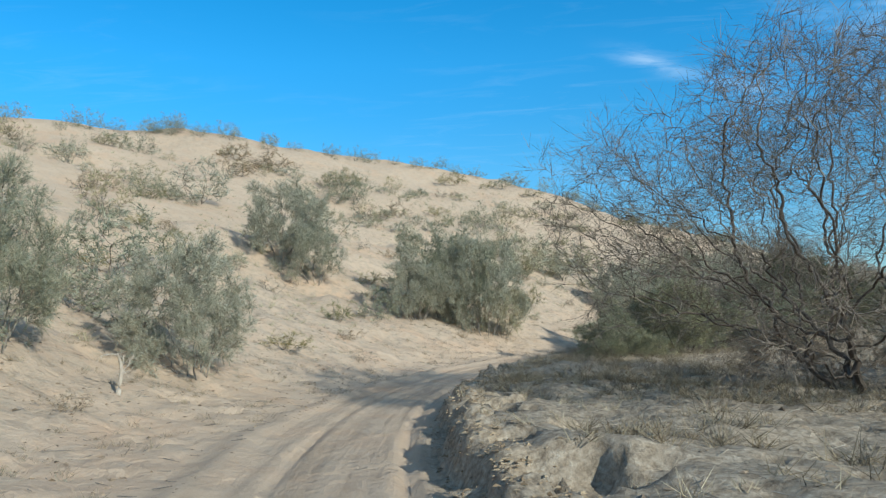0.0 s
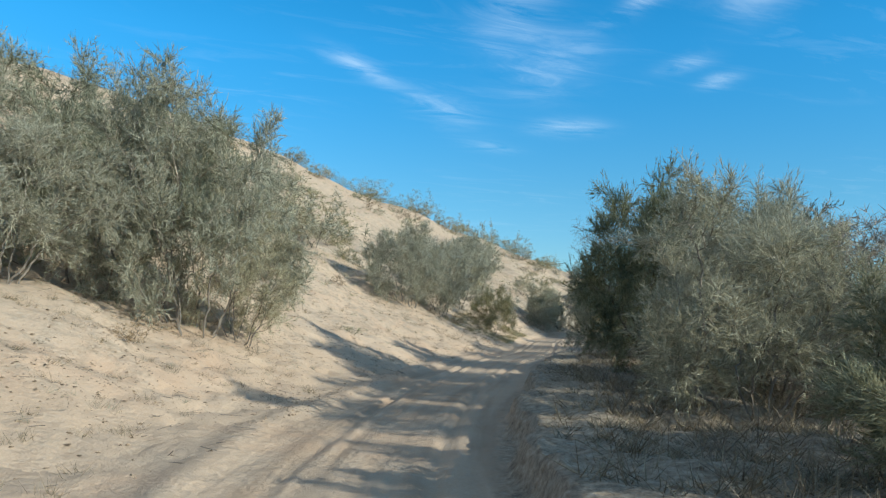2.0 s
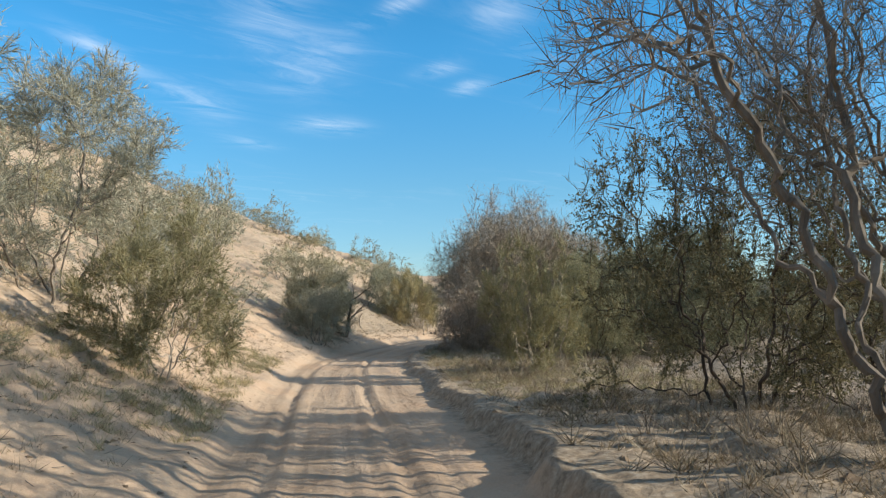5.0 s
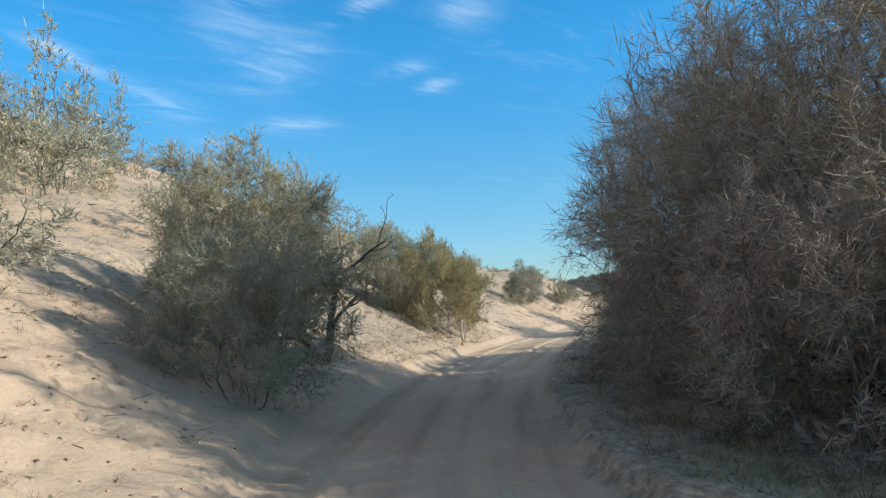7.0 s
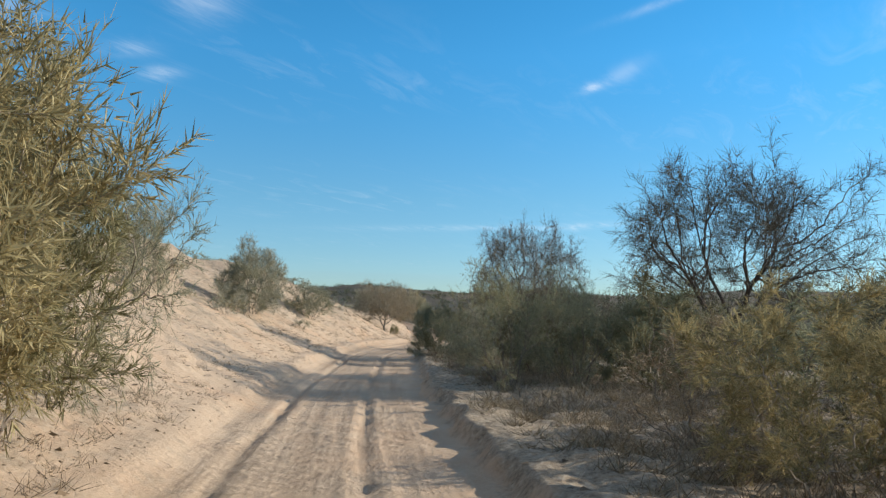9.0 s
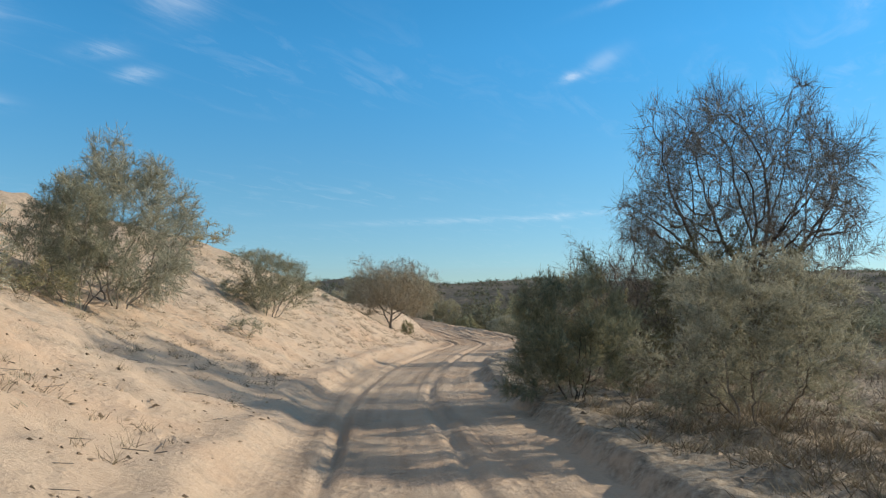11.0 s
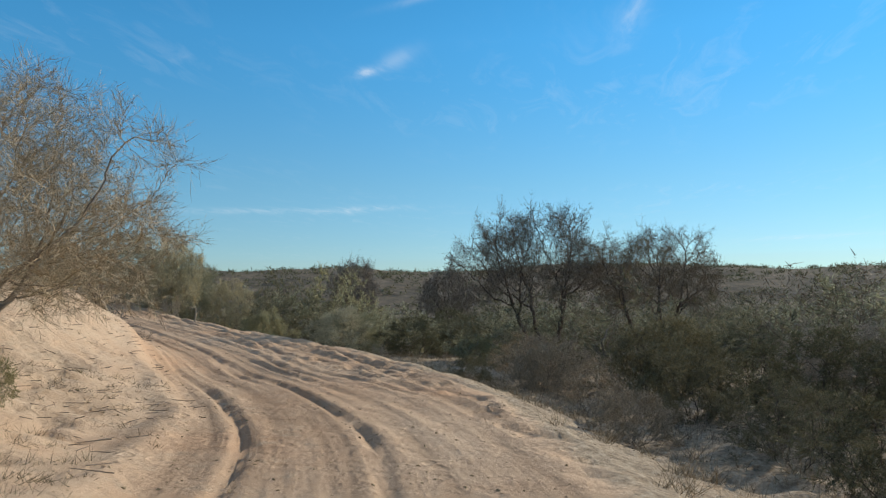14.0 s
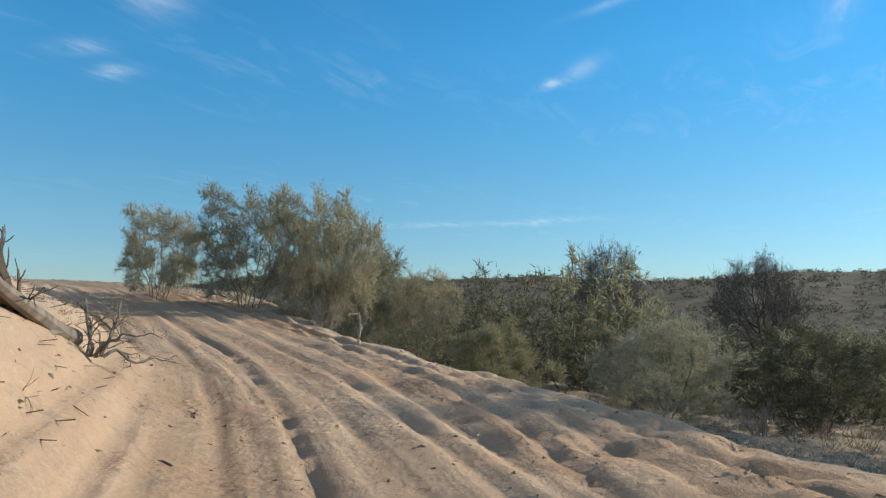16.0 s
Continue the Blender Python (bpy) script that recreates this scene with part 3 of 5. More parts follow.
def grow(rng, stems, levels, droop=0.0, wiggle=0.22, upward=0.1):
    """Branches level by level. stems: (start, way, length, radius). levels: (children, spread, length ratio, pieces, radius ratio).
    Gives per level: starts, ends, radii at both ends."""
    out = []
    for level, (children, spread, ratio, pieces, thin) in enumerate(levels + [(0, 0, 0, levels[-1][3], 0)]):
        starts, ways, lengths, radii = (np.array(a) for a in zip(*stems))
        pos, way, joints = starts.copy(), ways.copy(), [starts]
        p0, p1, q0, q1, ways_at = [], [], [], [], []
        for k in range(pieces):
            way = unit(way + rng.normal(size=way.shape) * wiggle + np.array([0, 0, upward - droop * level]))
            end = pos + way * (lengths / pieces)[:, None]
            p0.append(pos), p1.append(end)
            q0.append(radii * (1 - 0.55 * k / pieces)), q1.append(radii * (1 - 0.55 * (k + 1) / pieces))
            ways_at.append(way)
            pos = end
            joints.append(pos)
        out.append((np.concatenate(p0), np.concatenate(p1), np.concatenate(q0), np.concatenate(q1)))
        if not children:
            break
        stems = []
        for n in range(len(starts)):
            for c in range(children):
                f = 0.12 + 0.88 * (c + rng.random()) / children
                k = min(int(f * pieces), pieces - 1)
                g = f * pieces - k
                at = joints[k][n] * (1 - g) + joints[k + 1][n] * g
                aim = unit(ways_at[k][n] + spread * unit(rng.normal(size=3)) * np.array([1, 1, 0.75]))
                stems.append((at, aim, lengths[n] * ratio * rng.uniform(0.65, 1.25), radii[n] * thin * (1 - 0.4 * f)))
    return out


def joined(pieces):
    verts, faces, base = [], [], 0
    for v, f in pieces:
        verts.append(v)
        faces += [[i + base for i in row] for row in np.asarray(f).tolist()]
        base += len(v)
    return np.concatenate(verts), faces


PARK = []                                  # the first of each kind is moved to its own place when all are set


def fine_growth(rng, at, way, count, length, width, jitter, shape=blades, reach=0.09, per=14, spread=0.7, rise=0.12):
    """Shoots that fan out from the tips of a plant, and the last twigs or leaves along them. Gives the leaves and the bare shoots."""
    shoots = max(count // per, 1)
    pick = rng.integers(0, len(at), shoots)
    out = unit(way[pick] + spread * rng.normal(size=(shoots, 3)) + [0, 0, rise])
    far = reach * rng.uniform(0.45, 1.25, shoots)
    foot = at[pick]
    stalks = blades(foot, out, far, np.full(shoots, 0.0007), rng)
    n = shoots * per
    f = rng.random((n, 1)) ** 0.75
    base = np.repeat(foot, per, 0) + np.repeat(out * far[:, None], per, 0) * f
    base[:, 2] = np.abs(base[:, 2])
    aim = unit(np.repeat(out, per, 0) + jitter * rng.normal(size=(n, 3)))
    return shape(base, aim, length * rng.uniform(0.45, 1.35, n), width * rng.uniform(0.6, 1.3, n), rng), stalks


def crown_points(rng, count, clumps, wide, middle, up, down, size, hollow=0.45, ragged=0.16, skirt=0.0):
    """Places that a plant grows towards: clumps spread through an uneven dome about its middle height."""
    k = np.arange(clumps) + 0.5
    z = 1 - 1.9 * k / clumps
    turn = 2 * np.pi * 0.618 * k + rng.random(clumps) * 0.9
    flat = np.where(z < 0, np.maximum(np.sqrt(1 - z * z), skirt), np.sqrt(1 - z * z))
    reach = rng.uniform(hollow, 1.0, clumps) ** 0.6 * (1 + ragged * rng.normal(size=clumps))
    centre = np.stack([np.cos(turn) * flat * wide, np.sin(turn) * flat * wide, np.where(z > 0, z * up, z * down)], -1) * reach[:, None] + [0, 0, middle]
    pick = rng.integers(0, clumps, count)
    at = centre[pick] + rng.normal(size=(count, 3)) * size * rng.uniform(0.5, 1.0, clumps)[pick][:, None]
    at[:, 2] = np.abs(at[:, 2] - 0.02) + 0.02
    return at


def colonise(rng, points, roots, step, kill, lift=0.0, rough=0.2, rounds=140):
    """Grows a branching skeleton from its roots until it has reached the points. Gives places, parents and the load of tips on each place."""
    pos, parent, kids = np.zeros((24000, 3)), np.full(24000, -1), np.zeros(24000, int)
    n = len(roots)
    pos[:n] = roots
    far = np.linalg.norm(points[:, None] - pos[None, :n], axis=2)
    near, gap = far.argmin(1), far.min(1)
    alive = np.ones(len(points), bool)
    for turn in range(rounds):
        here = np.flatnonzero(alive)
        if not len(here) or n > 20000:
            break
        pull = np.zeros((n, 3))
        np.add.at(pull, near[here], unit(points[here] - pos[near[here]]))
        tips = np.unique(near[here])
        tips = tips[kids[tips] < 3]
        if not len(tips):
            break
        m = len(tips)
        fresh = pos[tips] + unit(unit(pull[tips]) + rough * rng.normal(size=(m, 3)) + [0, 0, lift]) * step
        pos[n:n + m], parent[n:n + m] = fresh, tips
        kids[tips] += 1
        far = np.linalg.norm(points[here][:, None] - fresh[None], axis=2)
        j = far.argmin(1)
        best = far[np.arange(len(here)), j]
        closer = best < gap[here]
        gap[here[closer]], near[here[closer]] = best[closer], n + j[closer]
        alive[here] = gap[here] > kill
        n += m
    load = (kids[:n] == 0).astype(float)
    for k in range(n - 1, -1, -1):
        if parent[k] >= 0:
            load[parent[k]] += load[k]
    return pos[:n], parent[:n], load


def skeleton_rods(pos, parent, radius, chosen, sides):
    chosen = chosen[parent[chosen] >= 0]
    return rods(pos[parent[chosen]], pos[chosen], np.minimum(radius[parent[chosen]], 1.3 * radius[chosen]), radius[chosen], sides)


def welded(pos, parent, radius, chosen, sides):
    """The stout part of a skeleton as one connected skin."""
    chosen = chosen[parent[chosen] >= 0]
    rings = np.unique(np.r_[chosen, parent[chosen]])
    at = np.full(len(pos), -1)
    at[rings] = np.arange(len(rings))
    back = np.where(parent[rings] >= 0, parent[rings], rings)
    way = unit(pos[rings] - pos[back] + np.where(parent[rings] < 0, 1.0, 0.0)[:, None] * [0, 0, 1])
    a = unit(np.cross(way, [[0.83, 0.42, 0.36]]))
    b = np.cross(way, a)
    turn = np.arange(sides) * 2 * np.pi / sides
    verts = pos[rings][:, None] + (np.cos(turn)[None, :, None] * a[:, None] + np.sin(turn)[None, :, None] * b[:, None]) * radius[rings][:, None, None]
    k = np.arange(sides)
    low, high = at[parent[chosen]][:, None] * sides, at[chosen][:, None] * sides
    faces = np.stack([low + k, low + (k + 1) % sides, high + (k + 1) % sides, high + k], -1).reshape(-1, 4)
    return verts.reshape(-1, 3), faces


def tube(points, radii, sides=8):
    """One closed-sided limb through a row of points."""
    points = np.asarray(points)
    way = unit(np.gradient(points, axis=0))
    a = unit(np.cross(way, [[0.31, 0.22, 0.92]]))
    b = np.cross(way, a)
    turn = np.arange(sides) * 2 * np.pi / sides
    ring = np.cos(turn)[None, :, None] * a[:, None] + np.sin(turn)[None, :, None] * b[:, None]
    verts = (points[:, None] + ring * np.asarray(radii)[:, None, None]).reshape(-1, 3)
    k = np.arange(sides)
    quad = np.stack([k, (k + 1) % sides, (k + 1) % sides + sides, k + sides], -1)
    faces = (quad[None] + (np.arange(len(points) - 1) * sides)[:, None, None]).reshape(-1, 4).tolist()
    last = (len(points) - 1) * sides
    return verts, faces + [list(range(sides))[::-1], list(range(last, last + sides))]


def bare_tree(name, seed, label, bark, twig, trunks=3, wide=0.6, middle=0.6, up=0.4, down=0.3, points=1100, clumps=46, size=0.07, fine=30000, thin=0.0011, rough=0.25, lift=0.0, step=0.022, twig_size=(0.06, 0.0008), hollow=0.4, spread=0.03, skirt=0.0):
    """A leafless thorn tree: trunks that fork into limbs, and a crown of fine twigs. Built 1 unit high."""
    rng = np.random.default_rng(seed)
    thing = tagged(new(name), label, "tree", "thorn trees")
    aims = crown_points(rng, points, clumps, wide, middle, up, down, size, hollow, 0.16, skirt)
    a = 2 * np.pi * (np.arange(trunks) + 0.6 * rng.random(trunks)) / trunks
    roots = np.stack([spread * np.cos(a), spread * np.sin(a), np.full(trunks, -0.03)], -1)
    pos, parent, load = colonise(rng, aims, roots, step, step * 1.5, lift, rough)
    pos = pos / np.percentile(pos[:, 2], 99.8)
    radius = thin * load ** 0.46
    heavy = load > max(6.0, 0.012 * load[:trunks].sum())
    limb = np.full(len(pos), -1)
    stout = np.zeros(len(pos), int)
    for k in range(len(pos)):
        if parent[k] >= 0 and heavy[k]:
            stout[parent[k]] += 1
    count = trunks
    limb[:trunks] = np.arange(trunks)
    owner = {n: n for n in range(trunks)}
    for k in range(trunks, len(pos)):
        if heavy[k]:
            limb[k] = limb[parent[k]]
            if limb[k] < trunks and stout[parent[k]] > 1:
                limb[k], owner[count] = count, limb[parent[k]]
                count += 1
    stems = {}
    for n in range(count):
        chosen = np.flatnonzero(limb == n)
        chosen = chosen[parent[chosen] >= 0]
        if len(chosen):
            over = stems.get(owner[n])
            stems[n] = part("trunk" if n < trunks else "limb", welded(pos, parent, radius, chosen, 7), bark, over if over is not None and n >= trunks else thing)
    light = np.flatnonzero(~heavy)
    tips = np.flatnonzero((load < 5) & (parent >= 0))
    way = unit(pos[tips] - pos[parent[tips]])
    crown = [skeleton_rods(pos, parent, radius, light, 3), *fine_growth(rng, pos[tips], way, fine, *twig_size, 0.55, reach=0.075, per=6, spread=0.6, rise=0.0)]
    tagged(part("crown", joined(crown), twig, thing), "tangle of fine bare twigs", kind="stuff")
    PARK.append(thing)
    return thing


def bush(name, seed, label, category, bark, leaf, stems=7, leaves=54000, wide=0.56, middle=0.42, up=0.52, down=0.40, points=620, clumps=34, size=0.075, length=0.044, width=0.0015, jitter=0.48, lift=0.05, rough=0.3, wood=None, broad=0, thin=0.0013, step=0.034, hollow=0.45, ragged=0.16, plumes=0, reach=0.10, spread=0.75, group="bushes"):
    """A many-stemmed bush: crooked stems out of the ground, and leafy sprays in clumps with gaps between them. Built 1 unit high."""
    rng = np.random.default_rng(seed)
    aims = crown_points(rng, points, clumps, wide, middle, up, down, size, hollow, ragged, 0.85)
    a = 2 * np.pi * (np.arange(stems) + 0.7 * rng.random(stems)) / stems
    roots = np.stack([0.09 * np.cos(a), 0.09 * np.sin(a), np.full(stems, -0.03)], -1) * rng.uniform(0.3, 1.2, (stems, 1)) * [1, 1, 0] - [0, 0, 0.03]
    pos, parent, load = colonise(rng, aims, roots, step, step * 1.4, lift, rough, 90)
    pos = pos * [1, 1, 1 / np.percentile(pos[:, 2], 99)]
    radius = thin * load ** 0.45
    thing = tagged(new(name), label, category, group)
    every = np.arange(len(pos))
    thick = load > 12
    stem = np.arange(len(pos))
    for k in range(stems, len(pos)):
        stem[k] = stem[parent[k]]
    for k in range(stems):
        chosen = every[thick & (stem == k) & (parent >= 0)]
        if len(chosen):
            part("stem", welded(pos, parent, radius, chosen, 5), bark, thing)
    tips = np.flatnonzero((load < 4) & (parent >= 0))
    way = unit(unit(pos[tips] - pos[parent[tips]]) + [0, 0, 0.15])
    leafy, stalks = fine_growth(rng, pos[tips], way, leaves, length, width, jitter, reach=reach, spread=spread)
    tagged(part("branchwork", joined([skeleton_rods(pos, parent, radius, every[~thick], 3), stalks]), wood or bark, thing), kind="stuff")
    pieces = [leafy]
    if plumes:
        tall = tips[rng.integers(0, len(tips), plumes)]
        out = unit(pos[tall] * [1, 1, 0.8] + 0.25 * rng.normal(size=(plumes, 3)) + [0, 0, 0.5])
        f = rng.random((plumes, 24, 1))
        at = (pos[tall][:, None] + out[:, None] * f * 0.15).reshape(-1, 3)
        aim = unit(np.repeat(out, 24, 0) + 0.45 * rng.normal(size=at.shape))
        pieces.append(blades(at, aim, length * rng.uniform(0.4, 1.1, len(at)), width * rng.uniform(0.6, 1.2, len(at)), rng))
    if broad:
        pieces.append(fine_growth(rng, pos[tips], way, broad, 0.0115, 0.0031, 1.0, leaflets, reach=reach)[0])
    part("foliage", joined(pieces), leaf, thing)
    PARK.append(thing)
    return thing


def dead_wood(name, seed, label, bark, way, stems=1, size=1.0, thick=0.04, category="dead wood", children=4, wiggle=0.3):
    """A dead, leafless piece of wood with a few crooked branches. Built 1 unit long."""
    rng = np.random.default_rng(seed)
    first = [(np.array([0.04 * k, 0.02 * k, -0.03]), unit(np.array(way) + 0.25 * rng.normal(size=3)), 0.7 * rng.uniform(0.7, 1.1), thick) for k in range(stems)]
    grown = grow(rng, first, [(children, 0.7, 0.5, 7, 0.55), (4, 0.8, 0.5, 4, 0.5), (3, 0.8, 0.5, 3, 0.5)], wiggle=wiggle, upward=0.02)
    thing = tagged(new(name), label, category)
    p0, p1, r0, r1 = grown[0]
    for n in range(stems):
        part("stem", tube(np.r_[p0[n::stems], p1[n::stems][-1:]], np.r_[r0[n::stems], r1[n::stems][-1:]]), bark, thing)
    tagged(part("branchwork", joined([rods(g[0], g[1], np.maximum(g[2], 0.002), np.maximum(g[3], 0.0012), 4) for g in grown[1:]]), bark, thing), kind="stuff")
    PARK.append(thing)
    return thing


def far_bush(name, seed, label, leaf, leaves=3200, wide=0.6, clumps=20, length=0.075, width=0.0062):
    """A bush as it shows from afar: branching and clumps of coarser sprays. Built 1 unit high."""
    rng = np.random.default_rng(seed)
    aims = crown_points(rng, 150, clumps, wide, 0.42, 0.55, 0.40, 0.08, 0.5, 0.2, 0.85)
    pos, parent, load = colonise(rng, aims, np.array([(0.05, 0, -0.03), (-0.04, 0.05, -0.03), (0, -0.06, -0.03)]), 0.07, 0.1, 0.05, 0.3, 40)
    pos = pos * [1, 1, 1 / np.percentile(pos[:, 2], 98)]
    thing = tagged(new(name), label, "bush", "far bushes")
    tips = np.flatnonzero((load < 4) & (parent >= 0))
    way = unit(pos[tips] - pos[parent[tips]] + [0, 0, 0.03])
    tagged(part("branchwork", skeleton_rods(pos, parent, 0.0028 * load ** 0.45, np.arange(len(pos)), 3), TWIG_DARK, thing), kind="stuff")
    part("foliage", fine_growth(rng, pos[tips], way, leaves, length, width, 0.75, reach=0.15, per=8)[0], leaf, thing)
    PARK.append(thing)
    return thing


def shrub(name, seed, label, leaf, leaves=1500, wide=0.75, length=0.13, width=0.009, group="small shrubs"):
    """A knee-high clump of stiff stalks with small leaves. Built 1 unit high."""
    rng = np.random.default_rng(seed)
    aims = crown_points(rng, 90, 14, wide, 0.4, 0.5, 0.35, 0.12, 0.4, 0.25, 0.85)
    pos, parent, load = colonise(rng, aims, np.array([(0.12, 0, -0.05), (-0.1, 0.08, -0.05), (0, -0.12, -0.05), (-0.05, -0.02, -0.05)]), 0.1, 0.15, 0.03, 0.35, 30)
    thing = tagged(new(name), label, "shrub", group)
    tips = np.flatnonzero((load < 5) & (parent >= 0))
    way = unit(pos[tips] - pos[parent[tips]] + [0, 0, 0.04])
    tagged(part("branchwork", skeleton_rods(pos, parent, 0.006 * load ** 0.35, np.arange(len(pos)), 3), TWIG_GREY, thing), kind="stuff")
    part("foliage", fine_growth(rng, pos[tips], way, leaves, length, width, 0.7, reach=0.22, per=8)[0], leaf, thing)
    PARK.append(thing)
    return thing


TREE_A = bare_tree("thorn_tree", 3, "leafless dark thorn tree with a wide twiggy crown", BARK_DARK, TWIG_DARK, trunks=5, wide=0.66, middle=0.5, up=0.5, down=0.36, points=2600, clumps=120, size=0.09, fine=46000, thin=0.00068, rough=0.35, spread=0.05, step=0.02, twig_size=(0.06, 0.0005))
TREE_B = bare_tree("thorn_tree", 8, "bare umbrella-shaped thorn tree with dark limbs", BARK_DARK, TWIG_DARK, trunks=2, wide=0.60, middle=0.66, up=0.34, down=0.16, points=1700, clumps=44, size=0.075, fine=38000, thin=0.0014, rough=0.3, twig_size=(0.05, 0.0009), hollow=0.6)
TREE_C = bare_tree("thorn_tree", 15, "small bare tree on one slender trunk", BARK_GREY, TWIG_GREY, trunks=1, wide=0.55, middle=0.62, up=0.38, down=0.24, points=1100, clumps=60, fine=14000, thin=0.0012, rough=0.4)
TREE_D = bare_tree("thorn_tree", 21, "bare round-crowned tree with fine fanning grey twigs", BARK_GREY, TWIG_PALE, trunks=1, wide=0.66, middle=0.56, up=0.44, down=0.28, points=3600, clumps=190, size=0.07, fine=80000, thin=0.00085, rough=0.14, twig_size=(0.05, 0.0007), hollow=0.35)
TREE_F = bare_tree("thorn_tree", 22, "bare dark thorn tree with fanning limbs on the flat", BARK_DARK, TWIG_DARK, trunks=1, wide=0.6, middle=0.6, up=0.4, down=0.26, points=1600, clumps=90, fine=30000, thin=0.0012, rough=0.2)
TREE_E = bare_tree("thorn_tree", 27, "bare thorn tree with long crooked outreaching twigs", BARK_DARK, TWIG_DARK, trunks=3, wide=0.95, middle=0.52, up=0.46, down=0.3, points=1300, clumps=70, size=0.07, fine=14000, thin=0.0011, rough=0.32, hollow=0.6)
DEAD_TREE = dead_wood("dead_tree", 31, "dead twisted dark stems of a thorn tree", BARK_DARK, (0.1, 0.1, 1.0), stems=3, thick=0.03)
DEAD_STUMP = dead_wood("dead_stump", 35, "bleached forked dead stump in the sand", BARK_PALE, (0.1, 0.0, 1.0), thick=0.045, children=3)
FALLEN = dead_wood("fallen_branch", 37, "weathered grey fallen branch with side twigs", BARK_GREY, (1.0, 0.1, 0.06), thick=0.03, children=6, wiggle=0.12)
LOG = dead_wood("fallen_log", 38, "weathered fallen tree trunk lying up the sandy bank", BARK_GREY, (1.0, 0.0, 0.05), thick=0.03, children=9, wiggle=0.12)
ROOTS = dead_wood("dead_roots", 36, "torn dry roots sticking out of the bank", BARK_GREY, (0.3, 0.3, 0.5), stems=6, thick=0.022, children=4, wiggle=0.4)
STICK = dead_wood("stick", 39, "thin crooked stick lying on the sand", BARK_GREY, (1.0, 0.0, 0.08), thick=0.022, children=2, wiggle=0.15)
DEAD_SHRUB = dead_wood("dead_shrub", 66, "bleached leafless dead shrub standing in the sand", BARK_PALE, (0.0, 0.0, 0.9), stems=9, thick=0.012, children=6, wiggle=0.16)
THICKET = bush("thicket", 33, "dense tangle of dry grey-brown thorn twigs", "thicket", BARK_GREY, TWIG_BROWN, stems=9, leaves=30000, wide=0.6, length=0.055, width=0.0019, jitter=0.8, rough=0.45, points=900)
DOME_TREE = bare_tree("thorn_tree", 34, "bare thorn tree, a dome of grey-brown twigs down to the ground", BARK_DARK, TWIG_BROWN, trunks=7, wide=0.66, middle=0.46, up=0.54, down=0.42, points=3000, clumps=130, size=0.085, fine=64000, thin=0.0009, rough=0.32, spread=0.06, twig_size=(0.055, 0.0009), hollow=0.5, skirt=0.9)
BUSH_GREY = bush("bush", 41, "grey-green feathery bush growing from the sand", "bush", BARK_GREY, LEAF_GREY, wood=TWIG_GREY)
BUSH_GREY_2 = bush("bush", 43, "rounded silvery green bush with drooping shoots", "bush", BARK_GREY, LEAF_GREY, lift=-0.03, clumps=26, wood=TWIG_GREY)
BUSH_GREEN = bush("bush", 47, "dull green upright bush with fine leafy shoots", "bush", BARK_DARK, LEAF_GREEN, plumes=420, leaves=72000, width=0.0019, jitter=0.42, lift=0.12, wood=TWIG_GREY)
BUSH_PLUME = bush("bush", 49, "tall grey-green bush of upright feathery plumes", "bush", BARK_GREY, LEAF_GREY, plumes=420, leaves=66000, jitter=0.42, lift=0.12, wood=TWIG_GREY)
BUSH_LEAFY = bush("bush", 48, "dark green thorn bush with small round leaves", "bush", BARK_DARK, LEAF_DARK, leaves=16000, broad=32000, rough=0.4)
BUSH_OLIVE = bush("bush", 53, "yellowish olive broom-like bush", "bush", BARK_PALE, LEAF_OLIVE, leaves=44000, plumes=380, jitter=0.5, lift=0.1, width=0.0021, clumps=40)
BUSH_DRY = bush("bush", 59, "half-dead brown bush with few leaves", "bush", BARK_GREY, LEAF_DRY, leaves=16000, wood=TWIG_BROWN, jitter=0.8)
BUSH_BARE = bush("bush", 61, "bush of upright grey-brown twigs with few leaves", "bush", BARK_GREY, LEAF_GREEN, leaves=26000, length=0.04, width=0.0012, jitter=0.4, wood=TWIG_GREY, lift=0.35, rough=0.25, plumes=250, middle=0.5)
BUSH_DENSE = bush("bush", 62, "dense billowing grey-green bush on the sand", "bush", BARK_GREY, LEAF_GREY, leaves=78000, clumps=26, size=0.085, length=0.040, width=0.0016, wood=TWIG_GREY)
BUSH_DARK = bush("bush", 64, "dense dark evergreen thorn bush on the flat", "bush", BARK_DARK, LEAF_DARK, leaves=52000, clumps=30, size=0.085, length=0.028, width=0.0027)
FAR_GREEN = far_bush("bush", 101, "dark green bush on the wooded flat", LEAF_DARK)
FAR_GREY = far_bush("bush", 103, "grey-green bush on the wooded flat", LEAF_GREEN, wide=0.7)
FAR_DRY = far_bush("bush", 107, "leafless brown bush on the wooded flat", TWIG_DARK, leaves=2600, width=0.0035)
FAR_PALE = far_bush("bush", 111, "grey-green bush on the dune", LEAF_GREY, wide=0.66)
FAR_OLIVE = far_bush("bush", 109, "olive green bush on the dune", LEAF_OLIVE)
SHRUB_GREY = shrub("shrub", 71, "low grey-green tuft on the sand", LEAF_GREY)
SHRUB_DRY = shrub("shrub", 73, "low dry straw-coloured tuft on the sand", LEAF_DRY, leaves=1000)
SHRUB_OLIVE = shrub("shrub", 79, "small olive green shrub on the sand", LEAF_OLIVE, leaves=1700)
SHRUB_TWIG = shrub("shrub", 83, "small bare twiggy shrub on the sand", TWIG_GREY, leaves=700, width=0.004)

turns = random.Random(5)


